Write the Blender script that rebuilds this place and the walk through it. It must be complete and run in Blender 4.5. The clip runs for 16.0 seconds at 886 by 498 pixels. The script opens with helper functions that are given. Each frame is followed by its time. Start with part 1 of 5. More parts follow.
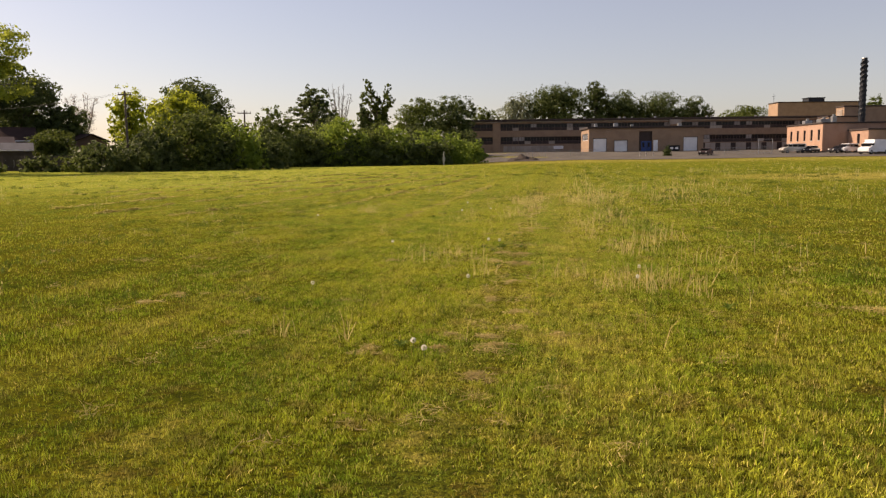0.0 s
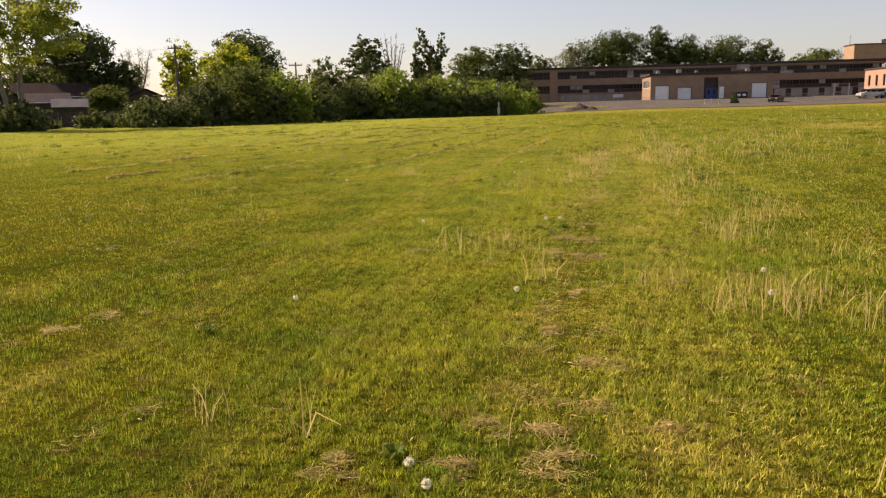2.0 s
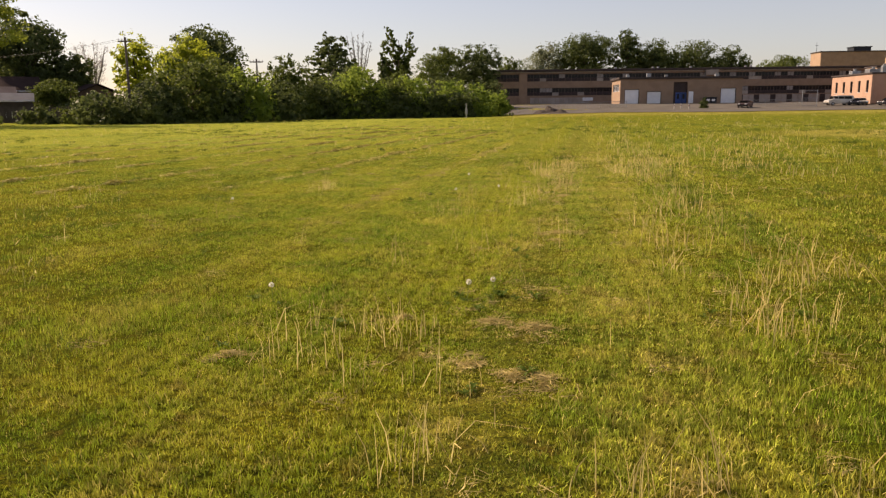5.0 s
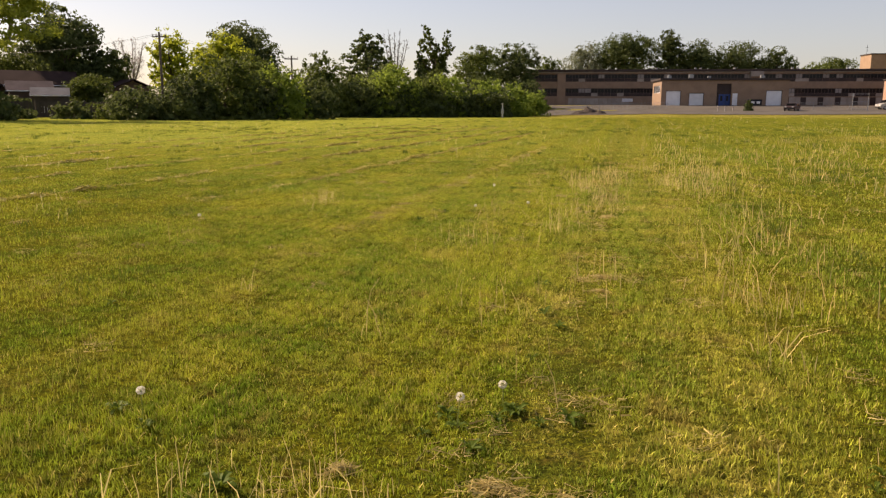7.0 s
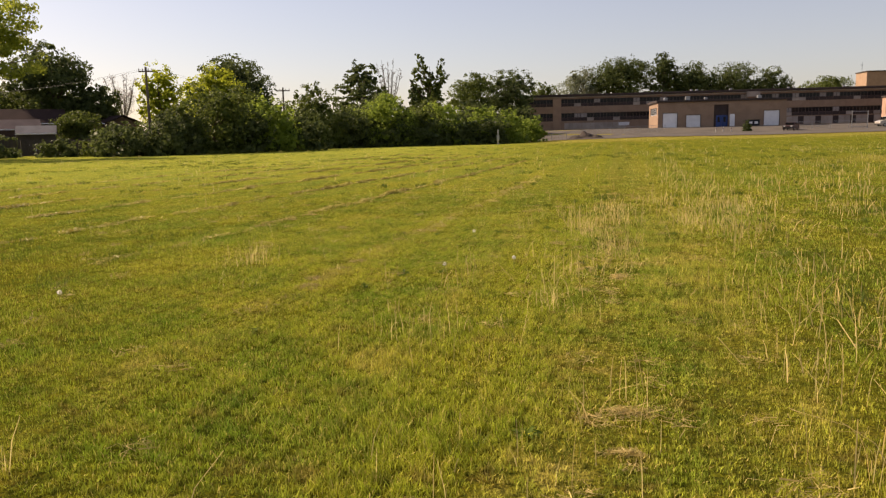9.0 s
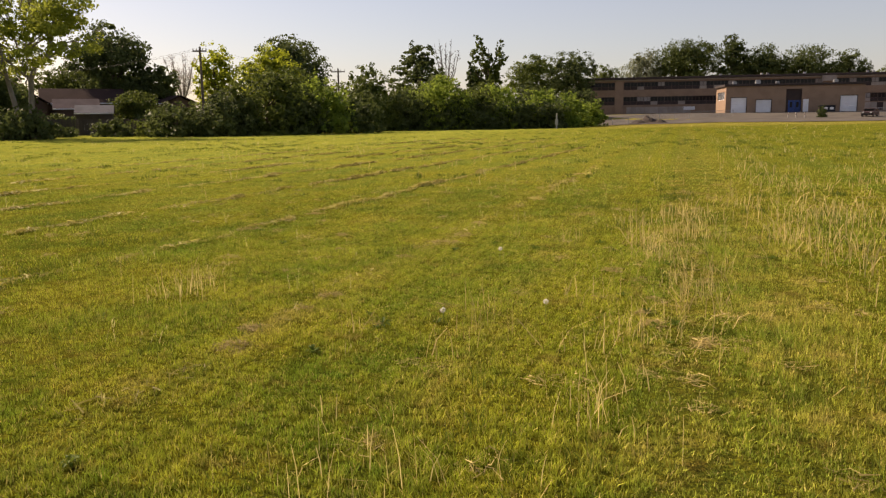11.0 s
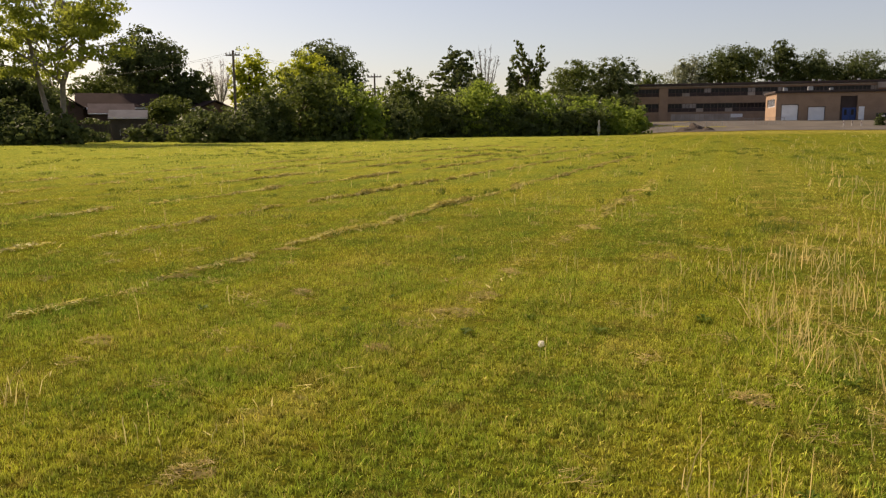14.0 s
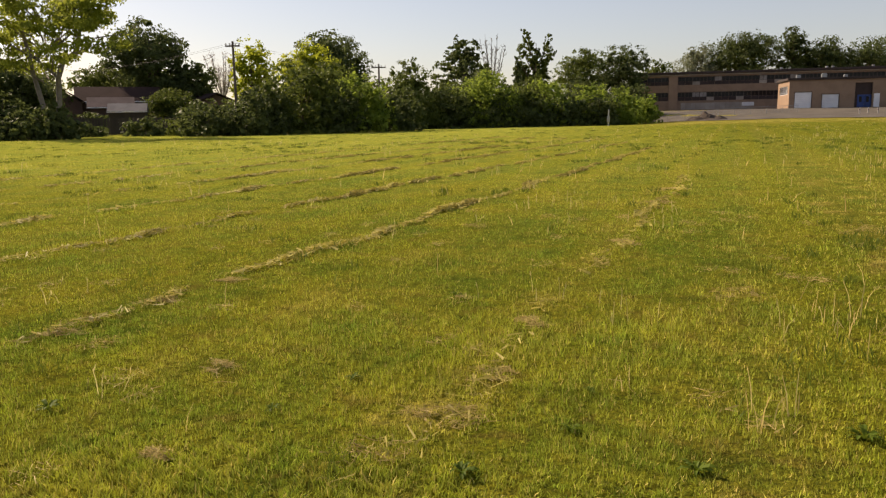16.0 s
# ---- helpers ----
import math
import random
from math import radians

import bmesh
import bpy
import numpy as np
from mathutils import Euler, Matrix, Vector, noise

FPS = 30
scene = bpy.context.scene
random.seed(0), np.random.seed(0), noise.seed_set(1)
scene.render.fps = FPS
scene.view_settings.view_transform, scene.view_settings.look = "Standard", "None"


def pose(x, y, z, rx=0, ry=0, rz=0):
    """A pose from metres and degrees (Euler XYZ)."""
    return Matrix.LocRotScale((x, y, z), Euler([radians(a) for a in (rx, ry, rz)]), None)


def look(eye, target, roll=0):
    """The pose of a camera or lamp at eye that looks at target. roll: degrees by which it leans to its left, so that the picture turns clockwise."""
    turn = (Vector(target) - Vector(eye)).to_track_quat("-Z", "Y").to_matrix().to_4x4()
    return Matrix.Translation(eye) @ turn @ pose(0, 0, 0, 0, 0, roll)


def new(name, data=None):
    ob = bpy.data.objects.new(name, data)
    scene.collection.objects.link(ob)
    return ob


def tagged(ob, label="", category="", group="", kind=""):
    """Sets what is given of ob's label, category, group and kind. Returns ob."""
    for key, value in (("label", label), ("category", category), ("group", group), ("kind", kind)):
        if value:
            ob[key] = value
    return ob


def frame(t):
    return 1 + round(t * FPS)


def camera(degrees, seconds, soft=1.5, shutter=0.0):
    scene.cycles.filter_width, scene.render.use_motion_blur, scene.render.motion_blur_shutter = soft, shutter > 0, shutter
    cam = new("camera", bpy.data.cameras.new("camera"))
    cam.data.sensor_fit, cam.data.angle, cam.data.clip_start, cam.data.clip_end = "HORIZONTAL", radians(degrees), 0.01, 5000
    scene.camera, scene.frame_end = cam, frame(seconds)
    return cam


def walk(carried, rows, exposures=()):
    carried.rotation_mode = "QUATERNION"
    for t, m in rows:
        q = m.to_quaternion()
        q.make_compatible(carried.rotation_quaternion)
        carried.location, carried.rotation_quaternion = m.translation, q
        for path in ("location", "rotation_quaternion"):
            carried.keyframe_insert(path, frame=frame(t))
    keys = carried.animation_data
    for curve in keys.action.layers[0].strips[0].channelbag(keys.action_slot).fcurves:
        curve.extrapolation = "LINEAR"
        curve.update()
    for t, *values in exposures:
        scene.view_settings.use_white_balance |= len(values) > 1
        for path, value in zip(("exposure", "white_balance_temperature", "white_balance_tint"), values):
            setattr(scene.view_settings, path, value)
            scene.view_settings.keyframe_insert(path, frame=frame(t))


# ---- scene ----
cam = camera(60.0, 16.0, soft=1.3)
PATH = [
    (0, (0.009, 0.001, 1.258), (-0.062, 1.986, 1.021), -0.63),
    (0.5, (-0.015, 0.593, 1.258), (-0.183, 2.561, 0.943), -0.60),
    (1, (-0.016, 1.171, 1.266), (-0.226, 3.125, 0.894), 0.10),
    (1.5, (0.006, 1.734, 1.289), (-0.212, 3.688, 0.921), -0.29),
    (2, (0.051, 2.29, 1.311), (-0.165, 4.246, 0.952), -1.37),
    (2.5, (0.092, 2.856, 1.332), (-0.067, 4.819, 0.985), -0.92),
    (3, (0.166, 3.414, 1.312), (0.017, 5.38, 0.979), -0.85),
    (3.5, (0.247, 4.01, 1.309), (0.107, 5.978, 0.984), -0.70),
    (3.7, (0.28, 4.239, 1.324), (0.144, 6.208, 0.999), -0.49),
    (5.8, (0.511, 6.295, 1.237), (0.371, 8.255, 0.864), -0.53),
    (6, (0.526, 6.5, 1.238), (0.378, 8.46, 0.867), -0.41),
    (6.5, (0.534, 7.042, 1.260), (0.324, 8.998, 0.901), 0.27),
    (7, (0.526, 7.597, 1.267), (0.299, 9.552, 0.908), 0.17),
    (7.5, (0.543, 8.162, 1.275), (0.298, 10.116, 0.923), -0.00),
    (8, (0.547, 8.718, 1.275), (0.305, 10.691, 1.050), -2.72),
    (8.2, (0.558, 8.956, 1.260), (0.318, 10.929, 1.029), -2.50),
    (10.3, (0.764, 11.584, 1.301), (0.544, 13.538, 0.939), -0.31),
    (10.5, (0.764, 11.807, 1.286), (0.53, 13.762, 0.938), -0.56),
    (11, (0.754, 12.334, 1.294), (0.38, 14.271, 0.965), -0.74),
    (11.5, (0.693, 12.844, 1.296), (0.302, 14.779, 0.976), -0.80),
    (12, (0.649, 13.39, 1.291), (0.192, 15.312, 0.976), -0.57),
    (12.5, (0.584, 13.89, 1.277), (0.118, 15.81, 0.971), -0.10),
    (13, (0.534, 14.387, 1.267), (0.064, 16.307, 0.965), 0.05),
    (13.5, (0.459, 14.888, 1.253), (-0.018, 16.806, 0.945), -0.07),
    (14, (0.386, 15.368, 1.249), (-0.085, 17.286, 0.938), -0.48),
    (14.5, (0.293, 15.861, 1.233), (-0.182, 17.769, 0.869), -0.70),
    (15, (0.179, 16.396, 1.241), (-0.302, 18.305, 0.889), -0.89),
    (15.5, (0.11, 16.881, 1.253), (-0.372, 18.791, 0.906), -0.85),
    (16, (0, 17.363, 1.237), (-0.49, 19.274, 0.904), -0.99),
]
walk(cam, [(t, look(eye, target, roll)) for t, eye, target, roll in PATH], [(0, 0.66, 7400, 23), (1.0, 0.80, 7400, 23), (5, 0.75, 7400, 23), (9, 0.72, 7400, 23), (12, 0.63, 7400, 22), (16, 0.67, 7350, 19)])

# ---- light ----
SUN_ELEV, SUN_AZ = 35.0, 66.0  # degrees above the horizon; degrees to the left of straight ahead
world = bpy.data.worlds.new("sky")
scene.world = world
world.use_nodes = True
wt = world.node_tree
wt.nodes.clear()
sky = wt.nodes.new("ShaderNodeTexSky")
sky.sky_type = "NISHITA"
sky.sun_disc = False
sky.sun_elevation = radians(SUN_ELEV)
sky.sun_rotation = radians(-SUN_AZ)
sky.air_density, sky.dust_density, sky.ozone_density = 1.0, 1.0, 2.0
bg = wt.nodes.new("ShaderNodeBackground")
bg.inputs["Strength"].default_value = 0.097
wo = wt.nodes.new("ShaderNodeOutputWorld")
haze = wt.nodes.new("ShaderNodeMix")
haze.data_type = "RGBA"
haze.inputs[0].default_value = 0.38
haze.inputs[7].default_value = (2.7, 2.65, 2.85, 1.0)  # thin even haze over the blue
wt.links.new(sky.outputs[0], haze.inputs[6])
wt.links.new(haze.outputs[2], bg.inputs["Color"])
wt.links.new(bg.outputs[0], wo.inputs["Surface"])
sun = new("sun", bpy.data.lights.new("sun", "SUN"))
sun.data.energy, sun.data.angle, sun.data.color = 5.0, radians(0.6), (1.0, 0.88, 0.68)
sun_from = Vector((-math.sin(radians(SUN_AZ)) * math.cos(radians(SUN_ELEV)), math.cos(radians(SUN_AZ)) * math.cos(radians(SUN_ELEV)), math.sin(radians(SUN_ELEV))))
sun.matrix_world = look(sun_from * 200, (0, 0, 0))


# ---- materials ----
def node(nt, kind, links=None, **values):
    """A node with inputs given by name: sockets are linked, other values set."""
    n = nt.nodes.new("ShaderNode" + kind)
    for key, value in (links or {}).items():
        if isinstance(value, bpy.types.NodeSocket):
            nt.links.new(value, n.inputs[key])
        else:
            n.inputs[key].default_value = value
    for key, value in values.items():
        if key == "operation":
            n.operation = value
        elif key == "data_type":
            n.data_type = value
        elif key == "blend_type":
            n.blend_type = value
        elif key == "dims":
            n.noise_dimensions = value
    return n


def math_node(nt, op, a, b=0.0):
    return node(nt, "Math", {0: a, 1: b}, operation=op).outputs[0]


def mix_color(nt, fac, a, b, blend="MIX"):
    n = nt.nodes.new("ShaderNodeMix")
    n.data_type, n.blend_type = "RGBA", blend
    for i, v in ((0, fac), (6, a), (7, b)):
        if isinstance(v, bpy.types.NodeSocket):
            nt.links.new(v, n.inputs[i])
        else:
            n.inputs[i].default_value = v if i == 0 else (*v, 1.0)
    return n.outputs[2]


def ramp(nt, value, low, high):
    n = node(nt, "MapRange", {0: value, 1: low, 2: high})
    n.interpolation_type = "SMOOTHSTEP"
    return n.outputs[0]


def noise_of(nt, vec, scale, detail=3.0, rough=0.55):
    return node(nt, "TexNoise", {"Vector": vec, "Scale": scale, "Detail": detail, "Roughness": rough}).outputs["Fac"]


def start_material(name):
    m = bpy.data.materials.new(name)
    m.use_nodes = True
    nt = m.node_tree
    nt.nodes.clear()
    out = nt.nodes.new("ShaderNodeOutputMaterial")
    return m, nt, out


def surface(name, color, other=None, scale=3.0, fine=40.0, rough=0.8, metal=0.0, bump=0.2, vary=0.12, spec=0.3):
    """A solid surface: two colours mottled at two scales, with fine relief and a small shift of tone from piece to piece."""
    m, nt, out = start_material(name)
    pos = node(nt, "NewGeometry").outputs["Position"]
    other = other or tuple(c * 0.7 for c in color)
    big = ramp(nt, noise_of(nt, pos, scale), 0.35, 0.7)
    col = mix_color(nt, big, color, other)
    grain = noise_of(nt, pos, fine, 4.0)
    col = mix_color(nt, 0.35, col, mix_color(nt, grain, tuple(c * 0.6 for c in color), tuple(min(1, c * 1.35) for c in color)))
    rnd = node(nt, "ObjectInfo").outputs["Random"]
    tone = node(nt, "MapRange", {0: rnd, 3: 1 - vary, 4: 1 + vary}).outputs[0]
    col = mix_color(nt, 1.0, col, node(nt, "CombineColor", {0: tone, 1: tone, 2: tone}).outputs[0], "MULTIPLY")
    bs = node(nt, "BsdfPrincipled", {"Base Color": col, "Roughness": rough, "Metallic": metal, "Specular IOR Level": spec})
    if bump:
        b = node(nt, "Bump", {"Strength": bump, "Distance": 0.02, "Height": grain})
        nt.links.new(b.outputs[0], bs.inputs["Normal"])
    nt.links.new(bs.outputs[0], out.inputs["Surface"])
    return m


def foliage(name, dark, light, through_light=0.35, rough=0.6):
    """Leaves that let some light through, with a tone of their own for each leaf and each bough."""
    m, nt, out = start_material(name)
    g = node(nt, "NewGeometry")
    rnd = g.outputs["Random Per Island"]
    bough = ramp(nt, noise_of(nt, g.outputs["Position"], 0.5, 2.0), 0.35, 0.65)
    mixed = math_node(nt, "ADD", math_node(nt, "MULTIPLY", rnd, 0.6), math_node(nt, "MULTIPLY", bough, 0.4))
    col = mix_color(nt, mixed, dark, light)
    bs = node(nt, "BsdfPrincipled", {"Base Color": col, "Roughness": rough, "Specular IOR Level": 0.1})
    tr = node(nt, "BsdfTranslucent", {"Color": mix_color(nt, 0.5, col, tuple(min(1, 1.5 * c) for c in light))})
    mx = node(nt, "MixShader", {0: through_light, 1: bs.outputs[0], 2: tr.outputs[0]})
    nt.links.new(mx.outputs[0], out.inputs["Surface"])
    return m


def distance_tone(nt, y):
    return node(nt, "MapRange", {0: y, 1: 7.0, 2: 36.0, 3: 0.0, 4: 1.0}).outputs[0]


def lawn_tone(nt, pos):
    """Colour of the mown field: green and yellowed patches, mowing stripes, dry wheel tracks and bare spots."""
    xyz = node(nt, "SeparateXYZ", {0: pos})
    x, y = xyz.outputs[0], xyz.outputs[1]
    broad = noise_of(nt, pos, 0.22, 3.0)
    mid = noise_of(nt, pos, 1.1, 4.0, 0.6)
    small = noise_of(nt, pos, 6.0, 4.0, 0.65)
    patch = math_node(nt, "ADD", math_node(nt, "MULTIPLY", broad, 0.3), math_node(nt, "ADD", math_node(nt, "MULTIPLY", mid, 0.4), math_node(nt, "MULTIPLY", small, 0.3)))
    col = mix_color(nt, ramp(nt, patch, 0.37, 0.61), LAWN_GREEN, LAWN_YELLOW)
    # farther grass: seed-head yellowing, plus its brighter low-angle look painted in
    far = math_node(nt, "MULTIPLY", distance_tone(nt, y), node(nt, "MapRange", {0: x, 1: -14.0, 2: 10.0, 3: 1.0, 4: 0.5}).outputs[0])
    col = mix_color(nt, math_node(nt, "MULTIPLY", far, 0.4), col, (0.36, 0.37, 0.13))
    # greener growth towards the right-hand side
    right_green = node(nt, "MapRange", {0: math_node(nt, "ADD", x, math_node(nt, "MULTIPLY", mid, 6.0)), 1: 2.5, 2: 9.0, 3: 0.0, 4: 0.25}).outputs[0]
    col = mix_color(nt, right_green, col, (0.165, 0.235, 0.03))
    # mowing stripes run along the line x = 0.085 y
    lane = math_node(nt, "SUBTRACT", x, math_node(nt, "MULTIPLY", y, 0.11))
    wob = math_node(nt, "ADD", lane, math_node(nt, "MULTIPLY", math_node(nt, "SUBTRACT", mid, 0.5), 0.8))
    stripe = math_node(nt, "SINE", math_node(nt, "MULTIPLY", wob, 3.6))
    col = mix_color(nt, math_node(nt, "MULTIPLY", ramp(nt, stripe, -0.2, 0.9), 0.3), col, LAWN_YELLOW)
    # worn wheel tracks
    dry = None
    for centre, half, strength in ((-0.55, 0.24, 0.75), (0.18, 0.5, 0.7), (-1.7, 0.22, 0.35), (-3.05, 0.2, 0.65), (1.7, 0.6, 0.22), (-4.6, 0.25, 0.3)):
        off = math_node(nt, "ABSOLUTE", math_node(nt, "SUBTRACT", wob, centre))
        band = math_node(nt, "MULTIPLY", math_node(nt, "SUBTRACT", 1.0, ramp(nt, off, half * 0.2, half * 1.5)), strength)
        dry = band if dry is None else math_node(nt, "MAXIMUM", dry, band)
    blot = ramp(nt, math_node(nt, "ADD", math_node(nt, "MULTIPLY", mid, 0.6), math_node(nt, "MULTIPLY", small, 0.4)), 0.50, 0.68)
    dry = math_node(nt, "ADD", math_node(nt, "MULTIPLY", dry, math_node(nt, "ADD", 0.2, blot)), math_node(nt, "MULTIPLY", blot, 0.12))
    # bare earth on the far right of the field
    ex = math_node(nt, "MULTIPLY", math_node(nt, "SUBTRACT", x, 25.0), 0.07)
    ey = math_node(nt, "MULTIPLY", math_node(nt, "SUBTRACT", y, 43.0), 0.11)
    rr = math_node(nt, "ADD", math_node(nt, "MULTIPLY", ex, ex), math_node(nt, "MULTIPLY", ey, ey))
    earth = math_node(nt, "SUBTRACT", 1.0, ramp(nt, math_node(nt, "ADD", rr, mid), 0.7, 1.5))
    dry = math_node(nt, "MINIMUM", math_node(nt, "ADD", dry, math_node(nt, "MULTIPLY", earth, 0.7)), 1.0)
    verge = math_node(nt, "MULTIPLY", ramp(nt, math_node(nt, "ADD", y, math_node(nt, "MULTIPLY", broad, 40.0)), 128.0, 148.0), ramp(nt, x, -4.0, 6.0))
    dry = math_node(nt, "MAXIMUM", dry, math_node(nt, "MULTIPLY", verge, math_node(nt, "ADD", 0.1, math_node(nt, "MULTIPLY", mid, 0.9))))
    col = mix_color(nt, dry, col, LAWN_DRY)
    # flecks: shade in gaps between tufts painted dark, and dry yellow tips
    fleck = noise_of(nt, node(nt, "VectorMath", {0: pos, 1: (3.1, 9.7, 0.0)}).outputs[0], 8.0, 3.0, 0.6)
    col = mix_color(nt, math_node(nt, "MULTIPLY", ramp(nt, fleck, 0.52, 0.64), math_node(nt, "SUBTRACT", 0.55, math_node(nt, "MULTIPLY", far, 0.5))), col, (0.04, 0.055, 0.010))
    col = mix_color(nt, math_node(nt, "MULTIPLY", ramp(nt, fleck, 0.44, 0.30), 0.35), col, (0.44, 0.39, 0.07))
    # brown dead matter showing between the tufts
    dead = noise_of(nt, node(nt, "VectorMath", {0: pos, 1: (5.7, 1.3, 0.0)}).outputs[0], 3.6, 5.0, 0.7)
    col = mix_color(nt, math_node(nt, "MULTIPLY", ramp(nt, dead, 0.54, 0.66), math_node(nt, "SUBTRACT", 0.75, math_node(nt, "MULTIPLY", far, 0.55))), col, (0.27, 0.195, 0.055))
    # dark clover and broad-leaved patches
    clover = ramp(nt, noise_of(nt, node(nt, "VectorMath", {0: pos, 1: (7.3, 2.1, 0.0)}).outputs[0], 1.9, 3.0, 0.6), 0.56, 0.68)
    col = mix_color(nt, math_node(nt, "MULTIPLY", clover, 0.4), col, LAWN_CLOVER)
    return col, small, far, dry


LAWN_CLOVER = (0.055, 0.10, 0.012)
LAWN_GREEN, LAWN_YELLOW, LAWN_DRY = (0.14, 0.25, 0.016), (0.40, 0.40, 0.034), (0.50, 0.40, 0.12)


def lawn_ground_material():
    m, nt, out = start_material("mown_grass")
    pos = node(nt, "NewGeometry").outputs["Position"]
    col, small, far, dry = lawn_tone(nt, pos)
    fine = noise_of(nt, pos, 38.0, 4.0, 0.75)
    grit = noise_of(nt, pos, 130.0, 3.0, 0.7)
    # shade between blades painted onto the ground and its fine gaps, easing with y
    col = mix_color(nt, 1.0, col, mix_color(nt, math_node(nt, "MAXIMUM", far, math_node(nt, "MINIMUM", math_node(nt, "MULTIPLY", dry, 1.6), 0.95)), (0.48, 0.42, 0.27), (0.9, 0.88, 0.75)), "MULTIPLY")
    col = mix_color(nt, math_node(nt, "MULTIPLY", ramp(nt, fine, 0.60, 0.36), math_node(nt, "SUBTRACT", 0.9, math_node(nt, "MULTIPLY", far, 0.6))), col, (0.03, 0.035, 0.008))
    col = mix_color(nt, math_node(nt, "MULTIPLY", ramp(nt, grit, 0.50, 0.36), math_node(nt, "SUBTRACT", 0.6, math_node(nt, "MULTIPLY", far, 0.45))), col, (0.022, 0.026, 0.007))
    col = mix_color(nt, math_node(nt, "MULTIPLY", ramp(nt, grit, 0.58, 0.70), 0.35), col, (0.46, 0.42, 0.12))
    h = math_node(nt, "ADD", math_node(nt, "MULTIPLY", small, 1.0), math_node(nt, "MULTIPLY", fine, 0.7))
    b = node(nt, "Bump", {"Strength": 1.0, "Distance": 0.07, "Height": h})
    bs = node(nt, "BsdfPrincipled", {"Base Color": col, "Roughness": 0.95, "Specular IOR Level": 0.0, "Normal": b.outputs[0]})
    nt.links.new(bs.outputs[0], out.inputs["Surface"])
    return m


def blade_material():
    m, nt, out = start_material("grass_blades")
    g = node(nt, "NewGeometry")
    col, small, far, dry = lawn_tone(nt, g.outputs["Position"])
    rnd = g.outputs["Random Per Island"]
    col = mix_color(nt, ramp(nt, rnd, 0.80, 0.97), col, LAWN_DRY)
    # blade tones lighten and even out with y, painting the distant look
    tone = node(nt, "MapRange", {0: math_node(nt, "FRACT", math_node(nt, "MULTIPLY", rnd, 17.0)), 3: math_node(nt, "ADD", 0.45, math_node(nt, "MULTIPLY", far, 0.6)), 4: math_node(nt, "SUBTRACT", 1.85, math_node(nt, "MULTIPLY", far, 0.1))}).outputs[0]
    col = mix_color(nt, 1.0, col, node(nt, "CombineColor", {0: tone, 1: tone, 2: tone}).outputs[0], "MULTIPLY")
    bs = node(nt, "BsdfPrincipled", {"Base Color": col, "Roughness": 0.75, "Specular IOR Level": 0.04})
    tr = node(nt, "BsdfTranslucent", {"Color": mix_color(nt, 0.35, col, (0.34, 0.40, 0.05))})
    mx = node(nt, "MixShader", {0: 0.24, 1: bs.outputs[0], 2: tr.outputs[0]})
    nt.links.new(mx.outputs[0], out.inputs["Surface"])
    return m


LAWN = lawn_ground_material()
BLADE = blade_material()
STRAW = foliage("dry_straw", (0.40, 0.28, 0.09), (0.78, 0.60, 0.25), 0.3)
TUFT = foliage("tuft_blades", (0.04, 0.065, 0.010), (0.15, 0.19, 0.022), 0.25)
SEED_GRASS = foliage("seed_grass", (0.36, 0.32, 0.10), (0.62, 0.54, 0.24), 0.35)
CUTTINGS = foliage("cut_grass_dry", (0.09, 0.075, 0.015), (0.56, 0.48, 0.13), 0.25)
THATCH = foliage("matted_hay", (0.15, 0.115, 0.04), (0.64, 0.50, 0.19), 0.2)
WEED = foliage("weed_leaf", (0.05, 0.085, 0.008), (0.15, 0.20, 0.02), 0.3)
LEAF = {
    "dark": foliage("leaf_dark", (0.033, 0.05, 0.018), (0.11, 0.137, 0.042), 0.32),
    "mid": foliage("leaf_mid", (0.033, 0.054, 0.012), (0.13, 0.16, 0.034), 0.32),
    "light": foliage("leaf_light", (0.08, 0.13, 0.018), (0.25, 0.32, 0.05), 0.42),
    "yellow": foliage("leaf_yellow", (0.11, 0.15, 0.015), (0.33, 0.36, 0.035), 0.58),
    "ash": foliage("leaf_ash", (0.07, 0.11, 0.016), (0.30, 0.33, 0.05), 0.52),
    "grey": foliage("leaf_greygreen", (0.10, 0.12, 0.07), (0.24, 0.26, 0.17), 0.3),
    "blossom": foliage("blossom_pale", (0.22, 0.19, 0.18), (0.46, 0.40, 0.38), 0.3),
}
BARK = surface("bark", (0.11, 0.085, 0.06), (0.06, 0.045, 0.035), 2.0, 12.0, 0.9)
BARK_PALE = surface("bark_pale", (0.22, 0.195, 0.165), (0.13, 0.11, 0.095), 2.0, 12.0, 0.9)
BRICK = surface("buff_brick", (0.31, 0.21, 0.142), (0.235, 0.155, 0.105), 0.6, 9.0, 0.85)
BRICK_ORANGE = surface("orange_brick", (0.36, 0.225, 0.16), (0.29, 0.175, 0.12), 0.6, 9.0, 0.85)
ROOF_DARK = surface("dark_roof_edge", (0.05, 0.035, 0.03), (0.03, 0.022, 0.02), 1.0, 8.0, 0.7)
PANEL_DARK = surface("dark_spandrel", (0.05, 0.033, 0.029), (0.03, 0.021, 0.019), 0.8, 8.0, 0.7)
PANEL_PALE = surface("pale_spandrel", (0.36, 0.31, 0.265), (0.27, 0.225, 0.19), 0.8, 8.0, 0.8)
FRAME = surface("window_frame", (0.075, 0.055, 0.047), (0.05, 0.037, 0.032), 0.8, 8.0, 0.7)
BLIND_REFLECTION = surface("window_blind", (0.30, 0.27, 0.25), None, 1.0, 8.0, 0.8)
WHITE = surface("white_paint", (0.78, 0.78, 0.80), (0.66, 0.66, 0.68), 0.8, 10.0, 0.5, bump=0.05)
